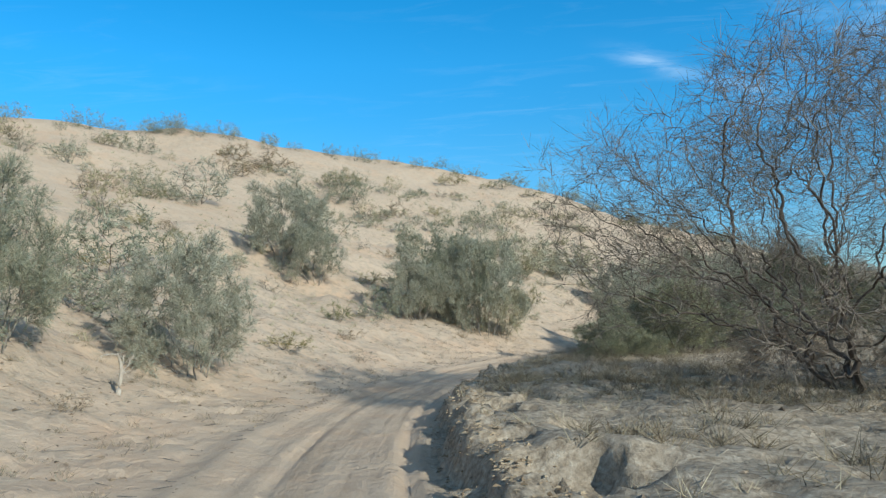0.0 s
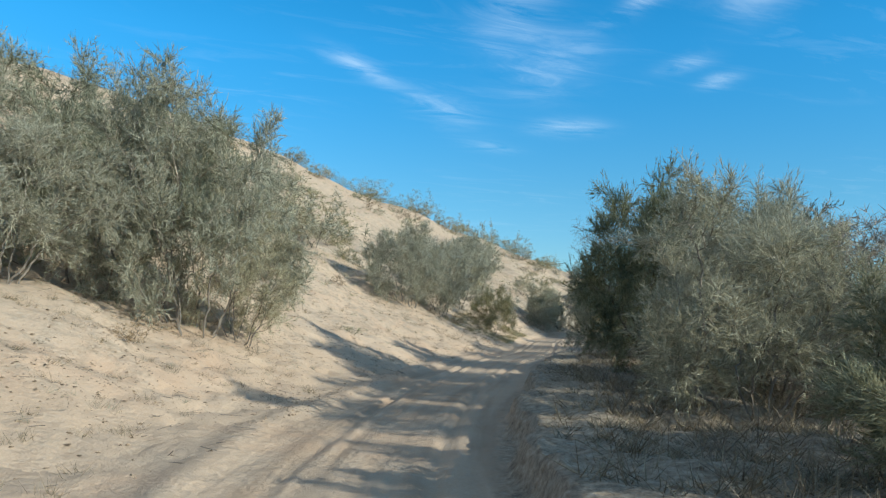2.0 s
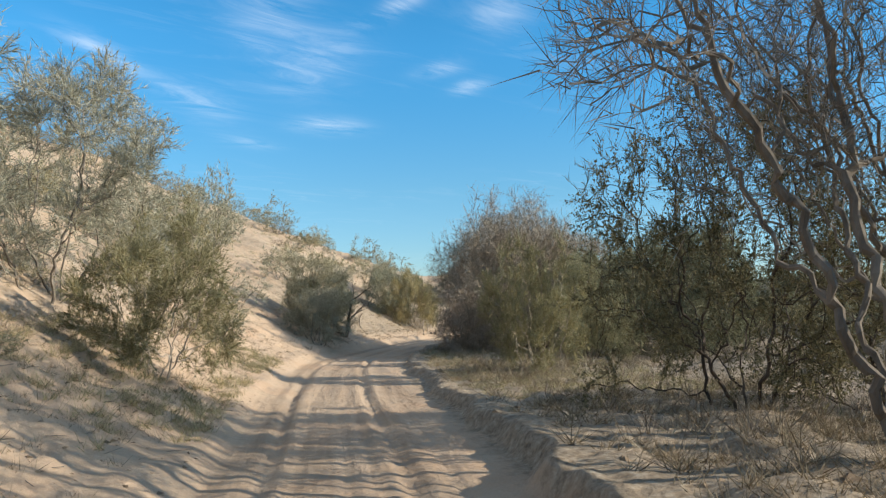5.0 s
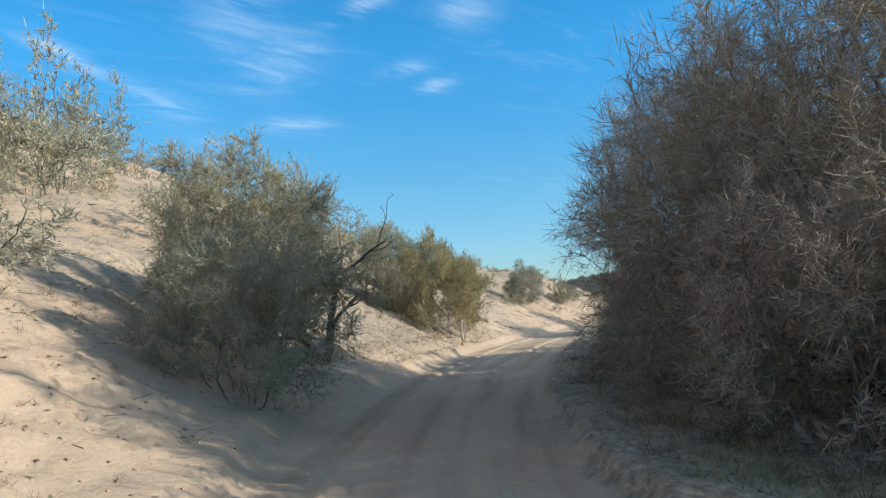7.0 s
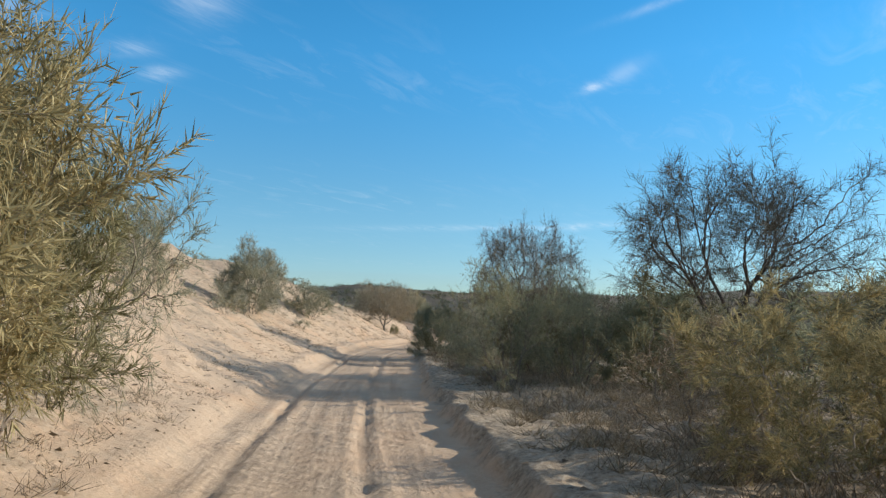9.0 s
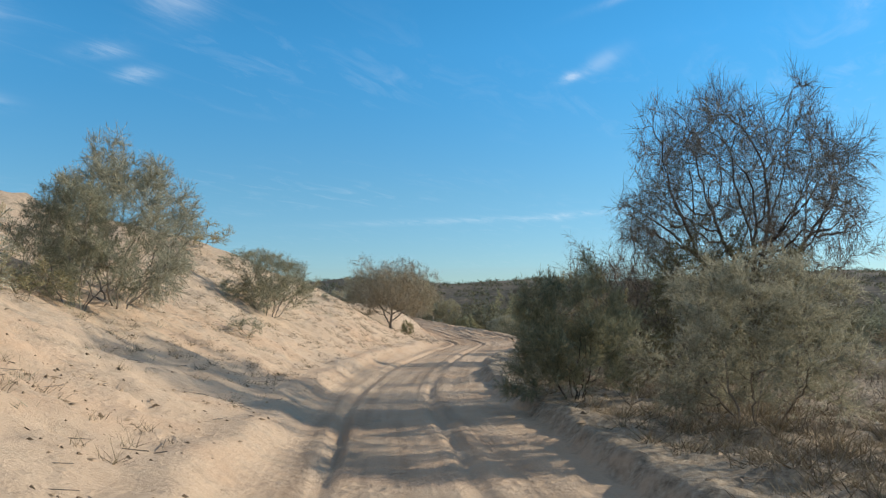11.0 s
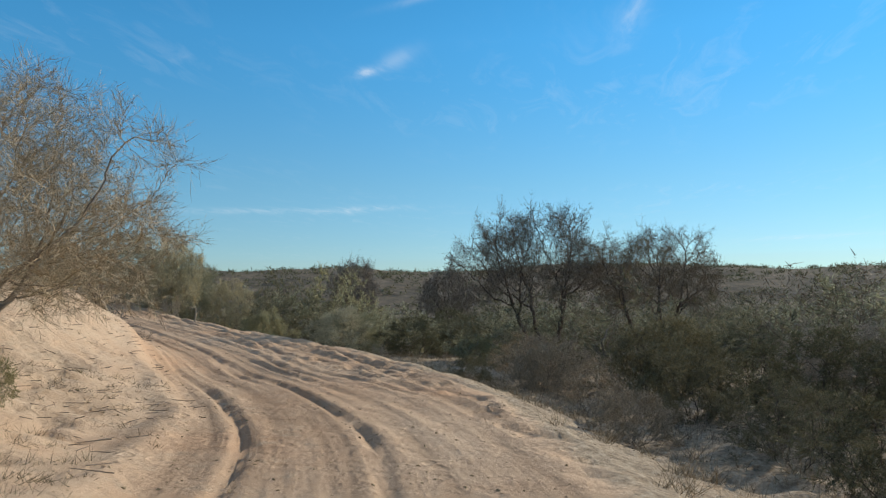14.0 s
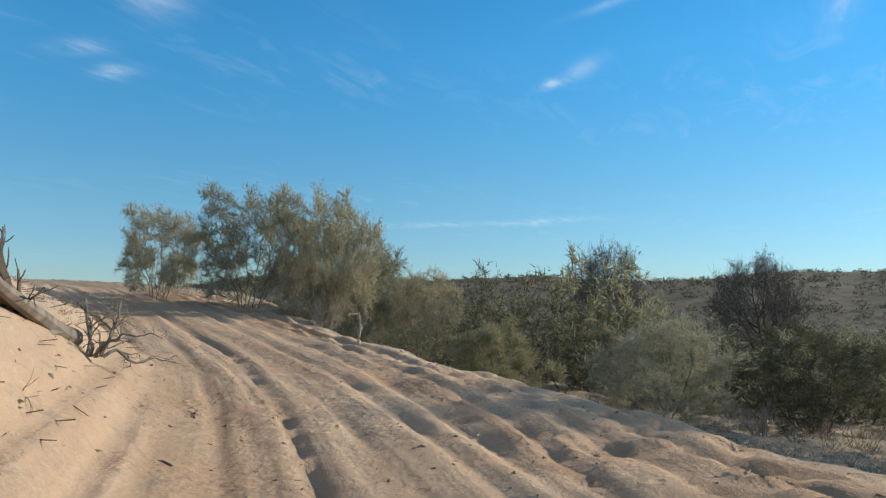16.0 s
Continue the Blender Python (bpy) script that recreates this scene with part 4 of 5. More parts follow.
def set_plant(kind, x, y, height, width=1.0, label=""):
    """A copy of a plant with its foot on the ground, so high and so many times as wide as it was built."""
    z = ground_at(x, y)
    m = pose(x, y, z - 0.02, turns.uniform(-4, 4), turns.uniform(-4, 4), turns.uniform(0, 360)) @ Matrix.Diagonal((height * width, height * width, height, 1))
    made = copy_thing(kind, m)
    return tagged(made, label)


def beside(s, u):
    """The place s metres along the track and u to its left."""
    at, way = on_track(np.array([float(s)]))
    return float(at[0, 0] - way[0, 1] * u), float(at[0, 1] + way[0, 0] * u)


def right_edge(s):
    """How far to the right the bare sand reaches."""
    return table(s, [(-30, 2.4), (0, 2.0), (8, 1.3), (14, 1.25), (20, 1.4), (40, 1.8), (80, 2.3), (100, 2.2), (143, 2.4), (150, 2.1), (158, 2.2), (166, 2.8), (171, 3.4), (176, 4.4), (180, 5.4), (184, 5.9), (190, 5.8), (198, 6.0), (230, 9.5)])


# trees
for kind, x, y, h, w in (
        (TREE_A, 8.2, 13.0, 7.0, 1.14), (TREE_C, 23.9, 56.7, 7.5, 0.75), (TREE_C, 26.4, 56.9, 7.2, 0.62), (TREE_F, 72.8, 94.2, 7.1, 0.9), (TREE_F, 82.5, 105.0, 6.6, 0.7), (TREE_E, 88.8, 107.6, 4.9, 1.0),
        (TREE_D, 105.1, 126.7, 4.3, 1.02), (TREE_B, 132.4, 119.5, 7.4, 0.76), (TREE_B, 130.6, 114.6, 6.0, 0.78), (TREE_B, 151.2, 134.6, 6.9, 0.45), (TREE_B, 152.8, 127.2, 6.2, 0.6)):
    set_plant(kind, x, y, h, w)

# bushes up the dune's foot, along the drive
for kind, x, y, h, w in (
        (BUSH_DENSE, -6.0, 17.4, 3.1, 0.9), (BUSH_DENSE, -8.2, 12.6, 3.2, 0.85), (BUSH_DENSE, -10.9, 46.2, 4.9, 0.95), (BUSH_GREY, -8.6, 45.0, 3.4, 1.0), (FAR_PALE, -21.6, 60.7, 3.4, 1.3),
        (BUSH_DENSE, -0.4, 44.2, 5.3, 0.85), (BUSH_DENSE, 1.8, 43.2, 5.3, 0.7), (BUSH_GREY_2, -2.0, 41.8, 3.8, 0.9), (BUSH_GREY, 2.9, 43.6, 2.8, 0.9), (BUSH_GREY, 0.4, 48.0, 3.8, 1.1),
        (BUSH_DENSE, 13.6, 62.2, 3.9, 0.9), (BUSH_DENSE, 16.6, 65.2, 4.2, 0.8), (FAR_PALE, 14.1, 67.4, 2.7, 1.2), (FAR_OLIVE, 12.3, 75.7, 3.1, 0.8)):
    set_plant(kind, x, y, h, w)
for kind, x, y, h, w in (
        (BUSH_GREY, 20.3, 71.5, 4.6, 0.95), (BUSH_OLIVE, 21.2, 67.8, 2.7, 0.9), (FAR_OLIVE, 25.7, 82.1, 2.3, 1.0), (FAR_PALE, 30.9, 85.8, 1.5, 1.4), (FAR_PALE, 27.2, 78.6, 1.1, 1.1), (FAR_PALE, 37.8, 95.5, 1.8, 1.2), (FAR_PALE, 35.2, 98.3, 4.2, 0.6),
        (BUSH_DENSE, 35.3, 86.9, 3.7, 0.8), (BUSH_GREEN, 36.6, 88.2, 3.0, 0.9), (BUSH_GREY, 34.2, 84.6, 2.4, 1.0), (FAR_PALE, 39.6, 109.7, 4.2, 0.65), (FAR_PALE, 51.3, 121.9, 3.1, 1.0)):
    set_plant(kind, x, y, h, w)
for kind, x, y, h, w in (
        (BUSH_OLIVE, 49.6, 97.8, 3.9, 0.84), (BUSH_OLIVE, 51.0, 99.0, 3.5, 0.8), (BUSH_BARE, 53.0, 100.0, 3.3, 0.8), (BUSH_GREY, 48.2, 98.6, 3.2, 0.9), (BUSH_GREY, 51.2, 104.0, 2.9, 0.9), (BUSH_GREY, 64.1, 110.9, 2.8, 0.6),
        (BUSH_GREY_2, 76.2, 116.8, 3.4, 0.95), (BUSH_GREY, 74.6, 116.2, 2.2, 0.9), (FAR_PALE, 70.1, 112.9, 1.1, 1.2), (BUSH_GREY, 84.8, 119.7, 2.0, 1.2), (FAR_PALE, 86.6, 121.0, 1.6, 1.2), (FAR_PALE, 102.5, 129.6, 1.7, 0.9), (FAR_PALE, 101.4, 131.4, 1.2, 1.8)):
    set_plant(kind, x, y, h, w)

# bushes on the flat beside the track, near the start
for kind, x, y, h, w in (
        (BUSH_GREEN, 6.8, 28.4, 1.9, 1.2), (BUSH_GREEN, 9.0, 27.8, 2.8, 1.1), (BUSH_GREEN, 5.9, 25.3, 1.5, 1.5), (BUSH_GREY_2, 8.8, 33.2, 3.2, 1.05),
        (BUSH_PLUME, 11.5, 35.8, 3.4, 0.9), (BUSH_PLUME, 13.6, 38.2, 4.3, 0.9), (BUSH_GREEN, 12.9, 40.9, 4.8, 0.7), (THICKET, 13.4, 35.0, 3.4, 1.0), (BUSH_DARK, 16.8, 44.4, 4.5, 0.7), (BUSH_GREY, 15.2, 46.8, 2.4, 0.9)):
    set_plant(kind, x, y, h, w)
for kind, x, y, h, w in (
        (BUSH_DARK, 21.6, 46.4, 4.6, 0.9), (THICKET, 10.5, 12.6, 2.0, 1.6), (THICKET, 13.5, 16.5, 2.6, 1.5), (THICKET, 8.4, 16.0, 1.5, 1.6),
        (BUSH_DARK, 19.0, 43.2, 4.8, 0.85), (BUSH_GREEN, 13.0, 31.0, 3.2, 1.2), (BUSH_LEAFY, 18.0, 35.0, 3.8, 1.1),
        (BUSH_DARK, 23.0, 50.6, 4.4, 0.8), (BUSH_DRY, 22.4, 53.6, 2.6, 1.2)):
    set_plant(kind, x, y, h, w)

# the flat along the middle of the drive
for kind, x, y, h, w in (
        (BUSH_LEAFY, 27.2, 60.2, 4.8, 0.8), (BUSH_LEAFY, 29.4, 59.0, 3.8, 1.0), (THICKET, 37.4, 77.5, 2.8, 0.95), (BUSH_GREEN, 36.9, 71.0, 3.2, 0.75), (BUSH_GREEN, 39.6, 72.4, 4.0, 0.75), (BUSH_OLIVE, 31.4, 68.3, 3.2, 0.75), (THICKET, 42.8, 80.2, 4.6, 0.8), (THICKET, 41.0, 77.4, 4.2, 0.75), (DOME_TREE, 40.4, 77.2, 6.0, 0.95),
        (DOME_TREE, 44.3, 82.1, 6.3, 0.78), (DOME_TREE, 41.5, 79.0, 7.0, 0.78), (THICKET, 46.6, 80.6, 5.0, 1.0), (FAR_GREEN, 47.8, 76.1, 4.6, 1.0), (BUSH_GREEN, 43.4, 70.6, 4.9, 0.8), (BUSH_GREEN, 45.4, 73.4, 4.6, 0.9), (FAR_GREEN, 51.0, 78.4, 4.2, 1.1)):
    set_plant(kind, x, y, h, w)
for kind, x, y, h, w in (
        (THICKET, 50.9, 87.6, 2.6, 1.1), (THICKET, 48.0, 86.2, 2.6, 1.0), (THICKET, 46.2, 84.0, 3.0, 1.0), (BUSH_GREEN, 53.8, 87.6, 3.4, 1.1), (BUSH_DARK, 49.6, 84.9, 3.0, 1.0), (THICKET, 52.6, 84.0, 4.4, 1.1), (BUSH_OLIVE, 55.4, 91.6, 1.9, 1.2), (BUSH_DRY, 58.0, 93.4, 1.6, 1.3),
        (BUSH_DARK, 60.4, 90.0, 2.7, 1.1), (BUSH_GREY, 57.0, 88.4, 2.4, 1.1), (FAR_GREY, 64.9, 92.0, 2.3, 1.3), (FAR_GREY, 69.5, 90.0, 3.0, 1.2)):
    set_plant(kind, x, y, h, w)
for kind, x, y, h, w in (
        (BUSH_BARE, 64.8, 98.9, 2.9, 0.85), (BUSH_BARE, 66.4, 97.6, 2.8, 0.95), (BUSH_BARE, 68.9, 98.6, 2.6, 0.9), (BUSH_BARE, 70.6, 101.0, 2.4, 0.9), (BUSH_DARK, 70.0, 99.8, 2.2, 1.0), (BUSH_GREEN, 67.6, 95.8, 2.6, 1.1), (BUSH_LEAFY, 71.5, 99.2, 2.3, 1.1), (BUSH_DRY, 74.2, 101.6, 2.2, 1.1),
        (BUSH_GREEN, 77.9, 107.5, 2.2, 0.9), (BUSH_LEAFY, 80.4, 105.2, 3.2, 1.0), (BUSH_GREY, 76.0, 104.4, 2.2, 1.1)):
    set_plant(kind, x, y, h, w)

# bushes towards the end
for kind, x, y, h, w in (
        (BUSH_OLIVE, 91.9, 111.3, 2.9, 0.85), (BUSH_GREY, 99.4, 113.4, 1.4, 1.1), (THICKET, 99.7, 115.8, 1.2, 0.95), (BUSH_DRY, 97.0, 112.6, 1.4, 1.4), (BUSH_OLIVE, 103.0, 124.4, 0.8, 0.8), (BUSH_GREEN, 91.2, 106.6, 3.0, 0.8), (BUSH_GREEN, 95.4, 108.4, 3.0, 0.8), (BUSH_GREEN, 93.6, 105.9, 3.0, 1.1), (BUSH_LEAFY, 90.6, 104.2, 2.8, 1.2),
        (SHRUB_TWIG, 115.3, 129.9, 0.35, 1.2), (BUSH_DENSE, 134.7, 140.2, 4.5, 0.62), (BUSH_DENSE, 135.2, 143.7, 3.9, 0.85), (BUSH_DENSE, 135.2, 147.9, 3.2, 0.85), (BUSH_DENSE, 137.2, 140.8, 4.2, 0.8), (BUSH_GREY, 137.8, 138.2, 3.2, 0.8),
        (FAR_GREY, 141.4, 132.5, 4.6, 0.8), (FAR_GREEN, 151.7, 142.5, 5.0, 0.9)):
    set_plant(kind, x, y, h, w)
for kind, x, y, h, w in (
        (BUSH_GREY, 130.1, 128.9, 2.0, 1.21), (BUSH_GREEN, 131.6, 133.2, 1.9, 1.10), (BUSH_LEAFY, 126.6, 119.4, 1.0, 1.54), (BUSH_LEAFY, 128.6, 117.4, 1.2, 1.43), (BUSH_GREEN, 131.0, 122.6, 1.2, 1.54),
        (BUSH_DARK, 132.5, 126.0, 2.0, 1.32), (BUSH_DARK, 138.6, 124.6, 2.2, 1.32), (BUSH_DARK, 141.0, 131.0, 2.5, 1.32), (BUSH_DARK, 147.0, 133.8, 3.4, 1.21), (BUSH_DARK, 146.6, 126.4, 2.8, 1.32), (BUSH_GREEN, 135.2, 129.6, 2.3, 1.21), (FAR_DRY, 134.6, 121.6, 1.3, 1.54), (FAR_GREY, 137.0, 126.0, 2.2, 1.32), (THICKET, 126.4, 115.0, 1.1, 1.65), (BUSH_LEAFY, 122.6, 114.6, 1.7, 1.43), (THICKET, 107.6, 110.2, 1.9, 1.32), (BUSH_LEAFY, 110.8, 111.4, 2.2, 1.32), (THICKET, 104.8, 109.0, 1.9, 1.21), (THICKET, 114.0, 112.0, 2.0, 1.43), (BUSH_LEAFY, 118.4, 113.6, 1.9, 1.43)):
    set_plant(kind, x, y, h, w)

for k in range(12):
    s = 168 + 1.7 * k
    set_plant((BUSH_LEAFY, THICKET, BUSH_DARK, BUSH_DRY)[k % 4], *beside(s, -float(right_edge(s)) - (1.6, 4.2, 2.6, 5.6, 3.4)[k % 5]), (0.9, 1.5, 1.2, 1.7, 1.3)[k % 5], 1.3)

for kind, s, u, h, w in ((BUSH_GREEN, 165.8, -6.4, 2.9, 0.75), (BUSH_LEAFY, 168.4, -7.6, 2.6, 0.9), (DEAD_SHRUB, 165.0, -4.0, 0.9, 1.1), (BUSH_DARK, 176.5, -9.5, 1.9, 1.2), (BUSH_DARK, 181.0, -11.0, 2.0, 1.2), (THICKET, 184.5, -10.0, 1.5, 1.3), (BUSH_DRY, 188.0, -11.5, 1.5, 1.3)):
    set_plant(kind, *beside(s, u), h, w)

# the dune's scattered shrubs
scatter = random.Random(11)
DUNE_BUSHES = {}
for k in range(430):
    s, u = scatter.uniform(-6, 178), 4.2 + 60 * scatter.random() ** 1.25
    if u > table(s, [(0, 66), (110, 55), (130, 40), (150, 18), (178, 12)]):
        continue
    if s > 168 and u < 9:
        continue
    x, y = beside(s, u)
    kind = scatter.choice((SHRUB_GREY, SHRUB_GREY, SHRUB_DRY, SHRUB_OLIVE, SHRUB_TWIG))
    size = scatter.uniform(0.4, 1.05) * (0.3 + 0.7 * min(u / 12, 1.0)) * (1.0 + u / 45)
    set_plant(kind, x, y, size, scatter.uniform(1.0, 1.7))
for k in range(560):
    s, u = scatter.uniform(8, 146), 8 + 56 * scatter.random() ** 1.1
    if fbm(np.array([s / 13.0]), np.array([u / 7.0]), 2, 131)[0] < 0.0:
        continue
    if u > table(s, [(0, 66), (110, 50), (130, 30), (150, 14)]):
        continue
    kind, high, broad = scatter.choice((FAR_PALE, FAR_PALE, FAR_OLIVE)), 0.7 + 2.4 * scatter.random() ** 1.8, scatter.uniform(1.0, 1.4)
    if u < 20:
        set_plant(kind, *beside(s, u), high, broad, "grey-green bush on the dune's slope")
    else:
        DUNE_BUSHES.setdefault(kind, []).append((*beside(s, u), high, broad, scatter.uniform(0, 6.283)))

for k in range(150):
    s = -8 + 1.0 * k + scatter.uniform(-1.5, 1.5)
    u = float(table(s, [(-30, 66), (30, 66), (60, 76), (92, 72), (105, 60), (116, 52), (127, 39), (138, 26), (150, 17)])) + scatter.uniform(-9, 2)
    DUNE_BUSHES[scatter.choice((FAR_PALE, FAR_OLIVE, FAR_PALE))].append((*beside(s, u), scatter.uniform(0.7, 2.3), scatter.uniform(1.0, 1.6), scatter.uniform(0, 6.283)))

# the wooded flat to the right and ahead
WOODS = {}


def wooded(count, x_range, y_range, clear, sizes):
    x, y = np.array([scatter.uniform(*x_range) for k in range(count)]), np.array([scatter.uniform(*y_range) for k in range(count)])
    s, u = to_track(x, y)
    for px, py, ps, pu in zip(x.tolist(), y.tolist(), s.tolist(), u.tolist()):
        if pu < -clear - float(right_edge(ps)):
            kind, high, broad = scatter.choice((FAR_GREEN, FAR_GREEN, FAR_GREY, FAR_DRY)), scatter.uniform(*sizes), scatter.uniform(0.9, 1.4)
            if pu > -11:
                set_plant(kind, px, py, high, broad)
            else:
                WOODS.setdefault(kind, []).append((px, py, high, broad, scatter.uniform(0, 6.283)))


wooded(150, (112, 168), (90, 137), 3.0, (1.8, 3.4))
wooded(60, (60, 110), (55, 104), 5.0, (2.2, 3.9))
wooded(50, (20, 62), (20, 84), 6.0, (2.4, 4.2))


def far_woods(kind, rows, label):
    """The bushes farther off on the wooded flat, as one mesh for each kind."""
    pieces, materials = [], []
    for source in kind.children:
        base = np.array([v.co for v in source.data.vertices])
        faces = [list(p.vertices) for p in source.data.polygons]
        faces = faces[::2] if len(faces[0]) == 3 else faces[:220]
        out = []
        for x, y, high, broad, turn in rows:
            c, d = math.cos(turn) * high * broad, math.sin(turn) * high * broad
            out.append((np.stack([base[:, 0] * c - base[:, 1] * d + x, base[:, 0] * d + base[:, 1] * c + y, base[:, 2] * high + ground_at(x, y) - 0.02], -1), faces))
        pieces.append(joined(out))
        materials.append(source.data.materials[0])
    counts = [len(p[1]) for p in pieces]
    ob = tagged(part("far_woods", joined(pieces), materials[0]), label, "undergrowth", kind="stuff")
    ob.data.materials.append(materials[1])
    ob.data.polygons.foreach_set("material_index", np.repeat([0, 1], counts))
    return ob


for kind, label in ((FAR_GREEN, "dark green scrub over the wooded flat"), (FAR_GREY, "grey-green scrub over the wooded flat"), (FAR_DRY, "leafless brown scrub over the wooded flat")):
    far_woods(kind, WOODS[kind], label)
for kind, label in ((FAR_PALE, "grey-green bushes scattered high over the dune"), (FAR_OLIVE, "olive bushes scattered high over the dune")):
    far_woods(kind, DUNE_BUSHES[kind], label)


for kind, x, y, h, yaw in ((DEAD_TREE, 38.3, 88.9, 3.7, 20), (DEAD_STUMP, -6.0, 13.3, 1.2, 70), (DEAD_STUMP, 49.3, 96.0, 1.5, 200), (DEAD_STUMP, 50.4, 97.0, 1.1, 20), (FALLEN, 47.0, 95.0, 1.8, 100),
                           (ROOTS, 119.7, 133.7, 1.0, 250), (FALLEN, 118.2, 132.4, 1.2, 190), (STICK, 120.1, 132.5, 0.6, 30), (STICK, 118.3, 131.1, 0.5, 75), (DEAD_STUMP, 128.1, 135.1, 1.0, 0), (DEAD_SHRUB, 133.2, 139.2, 1.5, 40), (DEAD_SHRUB, 132.8, 137.4, 0.7, 130), (DEAD_SHRUB, 134.2, 126.4, 1.3, 80), (DEAD_SHRUB, 130.6, 127.2, 0.9, 210), (FALLEN, 9.0, 25.5, 1.8, 10),
                           (FALLEN, 34.5, 71.0, 2.0, 300), (FALLEN, 36.8, 75.6, 1.4, 200), (DEAD_STUMP, 41.8, 92.4, 1.4, 100)):
    z = ground_at(x, y)
    copy_thing(kind, pose(x, y, z + 0.02, 0, 0, yaw) @ Matrix.Scale(h, 4))
copy_thing(LOG, pose(119.7, 133.9, ground_at(119.7, 133.9) + 0.14, 0, -14, 194) @ Matrix.Scale(4.0, 4))



# ---- low growth and litter, too many to count ----
def strewn(n, seed, s_range, u_range, keep=None):
    rng = np.random.default_rng(seed)
    s, u = rng.uniform(*s_range, n), rng.uniform(*u_range, n)
    if keep is not None:
        chosen = rng.random(n) < keep(s, u)
        s, u = s[chosen], u[chosen]
    at, way = on_track(s)
    x, y = at[:, 0] - way[:, 1] * u, at[:, 1] + way[:, 0] * u
    return rng, np.stack([x, y, ground_height(x, y, s, u)], -1), s, u


def weeds(name, where, per, height, lean, width, mat, label):
    """Stalks and blades in tufts, as one mesh."""
    rng, foot, s, u = where
    n = len(foot) * per
    base = np.repeat(foot, per, 0) + rng.normal(size=(n, 3)) * [0.07, 0.07, 0.0]
    way = unit(np.stack([rng.normal(size=n) * lean, rng.normal(size=n) * lean, np.ones(n)], -1))
    tall = np.repeat(rng.uniform(0.45, 1.2, len(foot)), per) * height * rng.uniform(0.5, 1.1, n)
    base[:, 2] -= 0.03
    ob = part(name, blades(base, way, tall, np.full(n, width), rng), mat)
    return tagged(ob, label, "undergrowth", kind="stuff")


clumped = lambda s, u: np.clip(0.15 + 2.2 * (fbm(s / 3.0, u / 2.0, 3, 201) + 0.25), 0, 1)
weeds("dry_weeds", strewn(15000, 301, (-4, 165), (-9, -1.4), lambda s, u: clumped(s, u) * smooth_step(-u - right_edge(s), 0.0, 1.0)), 22, 0.42, 1.2, 0.006, LEAF_DRY, "brown knee-high dry weeds along the track's bank")
weeds("dry_grass", strewn(7000, 303, (-4, 205), (-20, -1.4), lambda s, u: clumped(s + 50, u) * smooth_step(-u - right_edge(s), 0.0, 1.2)), 14, 0.3, 1.0, 0.005, STRAW, "pale dry grass tufts on the flat")
weeds("grey_weeds", strewn(8500, 305, (20, 205), (-16, -2), lambda s, u: clumped(s - 30, u + 9) * smooth_step(-u - right_edge(s), 0.6, 2.0)), 16, 0.6, 0.75, 0.006, TWIG_GREY, "grey leafless stalks of tall weeds")
weeds("short_grass", strewn(5200, 309, (74, 99), (-8, -2.0), lambda s, u: smooth_step(-u - right_edge(s), 0.1, 0.9)), 14, 0.2, 0.8, 0.005, LEAF_OLIVE, "short yellowish grass on the flat beside the track")
weeds("green_weeds", strewn(800, 315, (68, 86), (2.0, 5.5), lambda s, u: clumped(s * 1.2 + 40, u)), 40, 0.3, 0.9, 0.004, LEAF_OLIVE, "olive green weeds at the foot of the dune")
weeds("dune_tufts", strewn(6500, 313, (-4, 150), (7, 56), lambda s, u: clumped(s * 0.6 + 20, u * 0.5) * (u < table(s, [(0, 60), (110, 52), (130, 34), (150, 15)]))), 22, 0.42, 0.9, 0.007, LEAF_GREY, "grey-green grass clumps over the dune's face")
weeds("verge_weeds", strewn(4600, 311, (-4, 175), (2.4, 9), lambda s, u: clumped(s * 1.4 + 70, u) ** 2), 26, 0.22, 1.0, 0.0032, LEAF_DRY, "dry brownish weeds at the track's verge")
weeds("dune_grass", strewn(6500, 307, (-4, 175), (2.6, 30), lambda s, u: clumped(s + 9, u * 0.6) * smooth_step(u, 2.6, 5.0) * (1 - 0.6 * smooth_step(u, 9, 20))), 20, 0.17, 1.1, 0.003, LEAF_GREY, "thin grey-green grass tufts on the dune's foot")


weeds("bank_weeds", strewn(1500, 317, (158, 204), (1.9, 9), lambda s, u: clumped(s * 1.3 + 15, u * 1.2) ** 2), 22, 0.24, 1.2, 0.0035, LEAF_DRY, "dry brown weeds on the sandy bank")


weeds("dry_brush", strewn(1100, 319, (60, 124), (2.1, 6.5), lambda s, u: clumped(s * 1.1 + 33, u * 1.5)), 24, 0.27, 1.2, 0.004, LEAF_DRY, "reddish brown dry brush at the dune's foot")
weeds("edge_weeds", strewn(1500, 321, (168, 206), (-16, -3.0), lambda s, u: clumped(s + 12, u) * smooth_step(-u - right_edge(s), -0.2, 0.6)), 26, 0.45, 0.7, 0.005, LEAF_DRY, "dry brown weeds below the sandy edge")


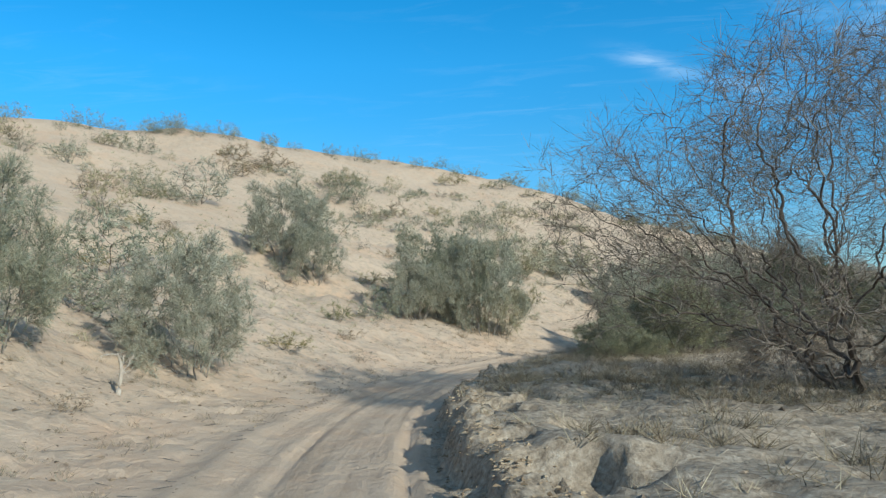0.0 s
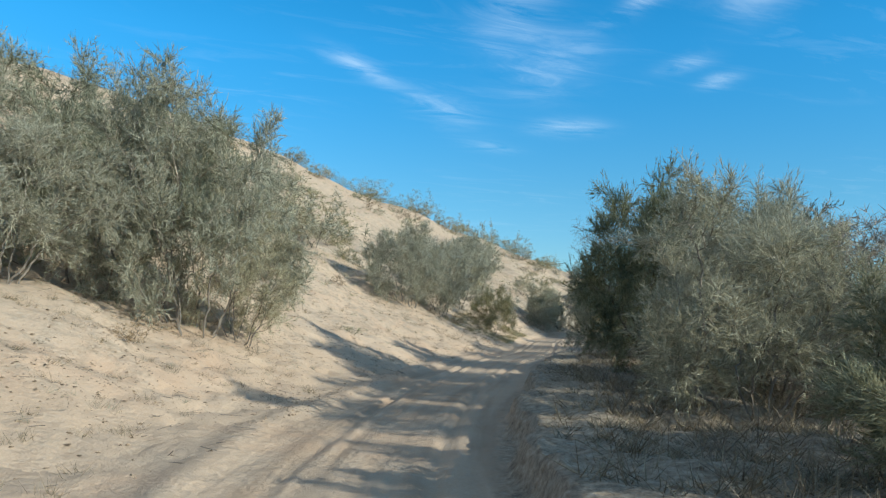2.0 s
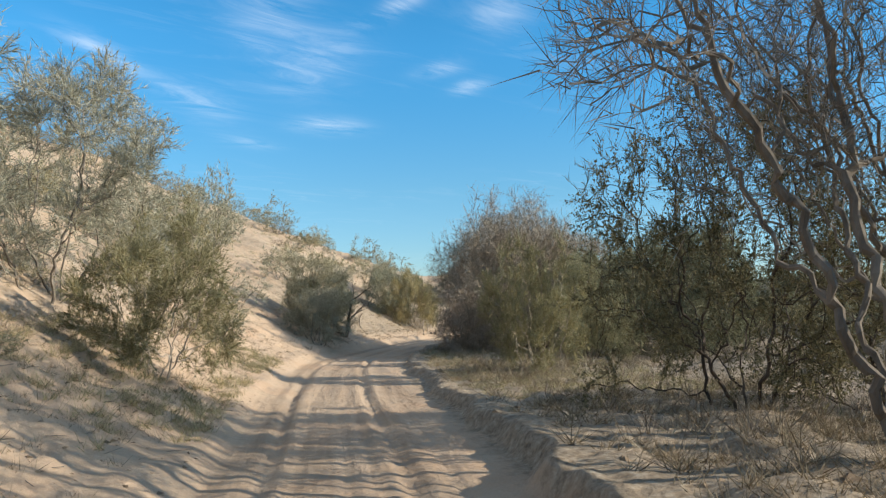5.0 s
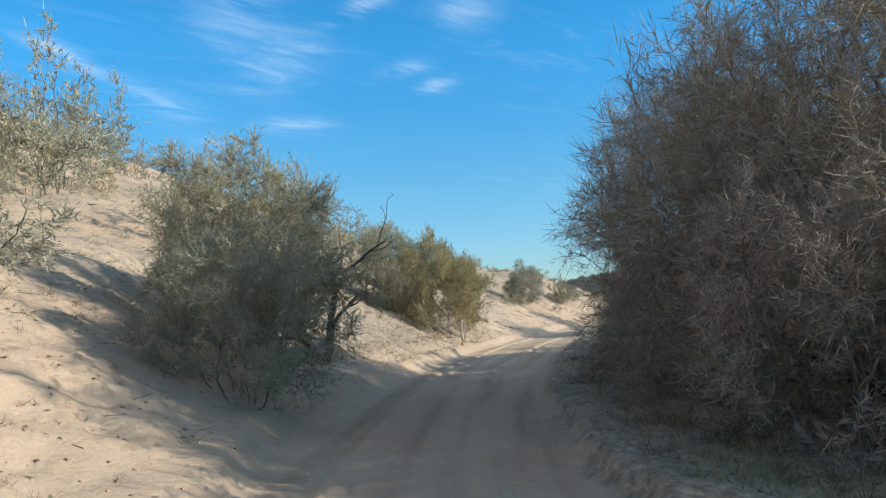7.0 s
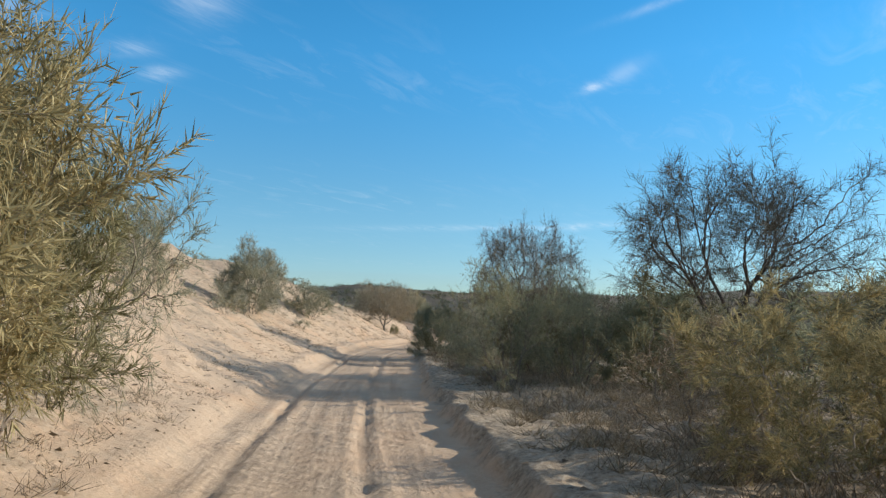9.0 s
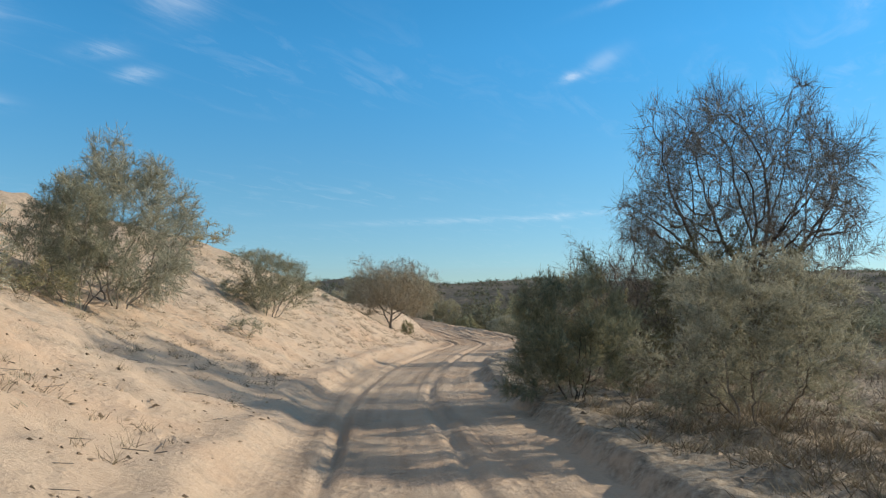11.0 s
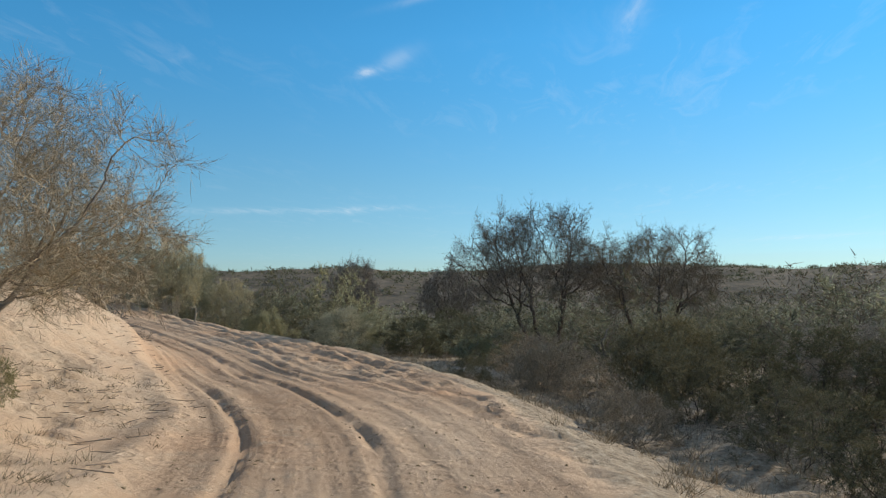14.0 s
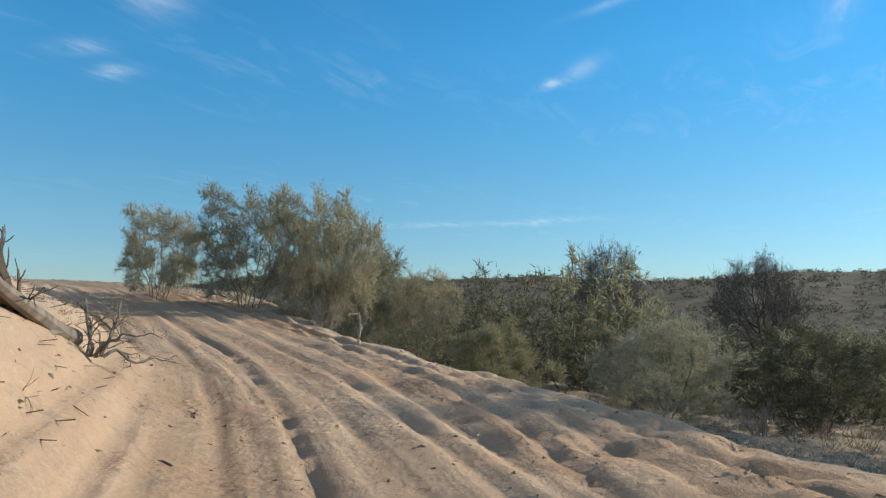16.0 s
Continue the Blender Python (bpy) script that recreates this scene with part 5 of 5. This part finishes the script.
def bits(name, where, size, mat, label):
    """Small angular lumps, half sunk: clods, dung and dead leaves."""
    rng, foot, s, u = where
    n = len(foot)
    corner = np.array([(1, 0, 0), (-0.5, 0.87, 0), (-0.5, -0.87, 0), (0, 0, 0.42)])
    turn = rng.random(n) * 2 * np.pi
    c, d = np.cos(turn), np.sin(turn)
    shape = corner[None] * rng.uniform(0.5, 1.5, (n, 4, 1)) * (size * rng.uniform(0.4, 1.5, n))[:, None, None] * rng.uniform(0.6, 1.4, (n, 1, 3))
    verts = np.stack([shape[..., 0] * c[:, None] - shape[..., 1] * d[:, None], shape[..., 0] * d[:, None] + shape[..., 1] * c[:, None], shape[..., 2] - 0.006], -1) + foot[:, None]
    faces = (np.array([(0, 1, 3), (1, 2, 3), (2, 0, 3)])[None] + (4 * np.arange(n))[:, None, None]).reshape(-1, 3)
    return tagged(part(name, (verts.reshape(-1, 3), faces), mat), label, "litter", kind="stuff")


bits("ground_litter", strewn(26000, 401, (-4, 162), (1.8, 12), lambda s, u: clumped(s * 1.7, u * 1.5)), 0.035, LITTER, "brown bits of dead leaves and clods on the sand")
bits("sand_crumbs", strewn(8000, 411, (160, 210), (-8.5, 3.0), lambda s, u: 0.35 + clumped(s * 2.1, u * 1.7)), 0.026, CLOD, "crumbled lumps of sand between the wheel tracks")
bits("bank_litter", strewn(16000, 403, (-4, 190), (-12, -1.6), lambda s, u: clumped(s * 1.3, u) * smooth_step(-u - right_edge(s), -0.5, 0.8)), 0.05, LITTER, "dark dead leaves and clods on the bank")


bits("bank_clods", strewn(16000, 409, (-4, 26), (-2.8, -0.9), lambda s, u: np.exp(-((-u - right_edge(s) - 0.1) / 0.45) ** 2)), 0.03, CLOD, "crumbled clods of sand along the broken bank")
bits("verge_litter", strewn(9000, 411, (36, 48), (1.8, 6), lambda s, u: clumped(s * 1.6, u * 1.2)), 0.018, LITTER, "dark dead leaves on the sand of the verge")
bits("leaf_litter", strewn(14000, 413, (99, 124), (1.9, 7), lambda s, u: clumped(s * 1.6, u * 1.2)), 0.02, LITTER, "reddish brown dead leaves below the bushes")


def fallen_twigs(name, where, mat, label):
    rng, foot, s, u = where
    n = len(foot)
    a = rng.random(n) * 2 * np.pi
    way = np.stack([np.cos(a), np.sin(a), rng.normal(size=n) * 0.12], -1) * rng.uniform(0.1, 0.45, n)[:, None]
    lift = np.array([0, 0, 0.012])
    return tagged(part(name, rods(foot + lift - way / 2, foot + lift + way / 2, np.full(n, 0.006), np.full(n, 0.003)), mat), label, "litter", kind="stuff")


fallen_twigs("twig_litter", strewn(5200, 405, (-4, 190), (-11, -1.7), lambda s, u: smooth_step(-u - right_edge(s), -0.3, 0.6)), BARK_PALE, "bleached fallen twigs among the weeds")
fallen_twigs("bank_twigs", strewn(700, 415, (176, 204), (1.3, 7)), BARK_DARK, "dark fallen twigs on the sandy bank")
fallen_twigs("dune_twigs", strewn(2600, 407, (-4, 190), (2.0, 11)), BARK_GREY, "grey fallen twigs on the sand")


def far_scrub():
    """Shrubs over the far plain and the low ridges beyond, seen from a long way off."""
    rng = np.random.default_rng(501)
    n = 9000
    bearing, away = np.radians(rng.uniform(15, 195, n)), 22 + 370 * rng.random(n) ** 0.9
    x, y = 118.7 + away * np.sin(bearing), 116.5 + away * np.cos(bearing)
    s, u = to_track(x, y)
    ok = (u < -right_edge(s) - np.where(s > 140, 7, 14)) | ((s > 225) & (np.abs(u) > 9))
    x, y, s, u, away = x[ok], y[ok], s[ok], u[ok], away[ok]
    z = ground_height(x, y, s, u)
    per, n = 24, len(x)
    size = rng.uniform(0.8, 2.0, n)
    d = unit(rng.normal(size=(n, per, 3)) * [1, 1, 0.8])
    d[..., 2] = np.abs(d[..., 2])
    at = np.stack([x, y, z], -1)[:, None] + d * (size[:, None] * rng.uniform(0.25, 0.8, (n, per)))[..., None] * [1.15, 1.15, 0.9]
    way = unit(d + rng.normal(size=d.shape) * 0.6 + [0, 0, 0.3])
    data = blades(at.reshape(-1, 3), way.reshape(-1, 3), np.repeat(size, per) * rng.uniform(0.25, 0.55, n * per), np.repeat(size, per) * 0.085, rng)
    return tagged(part("far_scrub", data, LEAF_DARK), "dark low shrubs covering the far plain and ridge", "undergrowth", kind="stuff")


far_scrub()

for thing in PARK:
    for ob in thing.children_recursive:
        bpy.data.objects.remove(ob)
    bpy.data.objects.remove(thing)
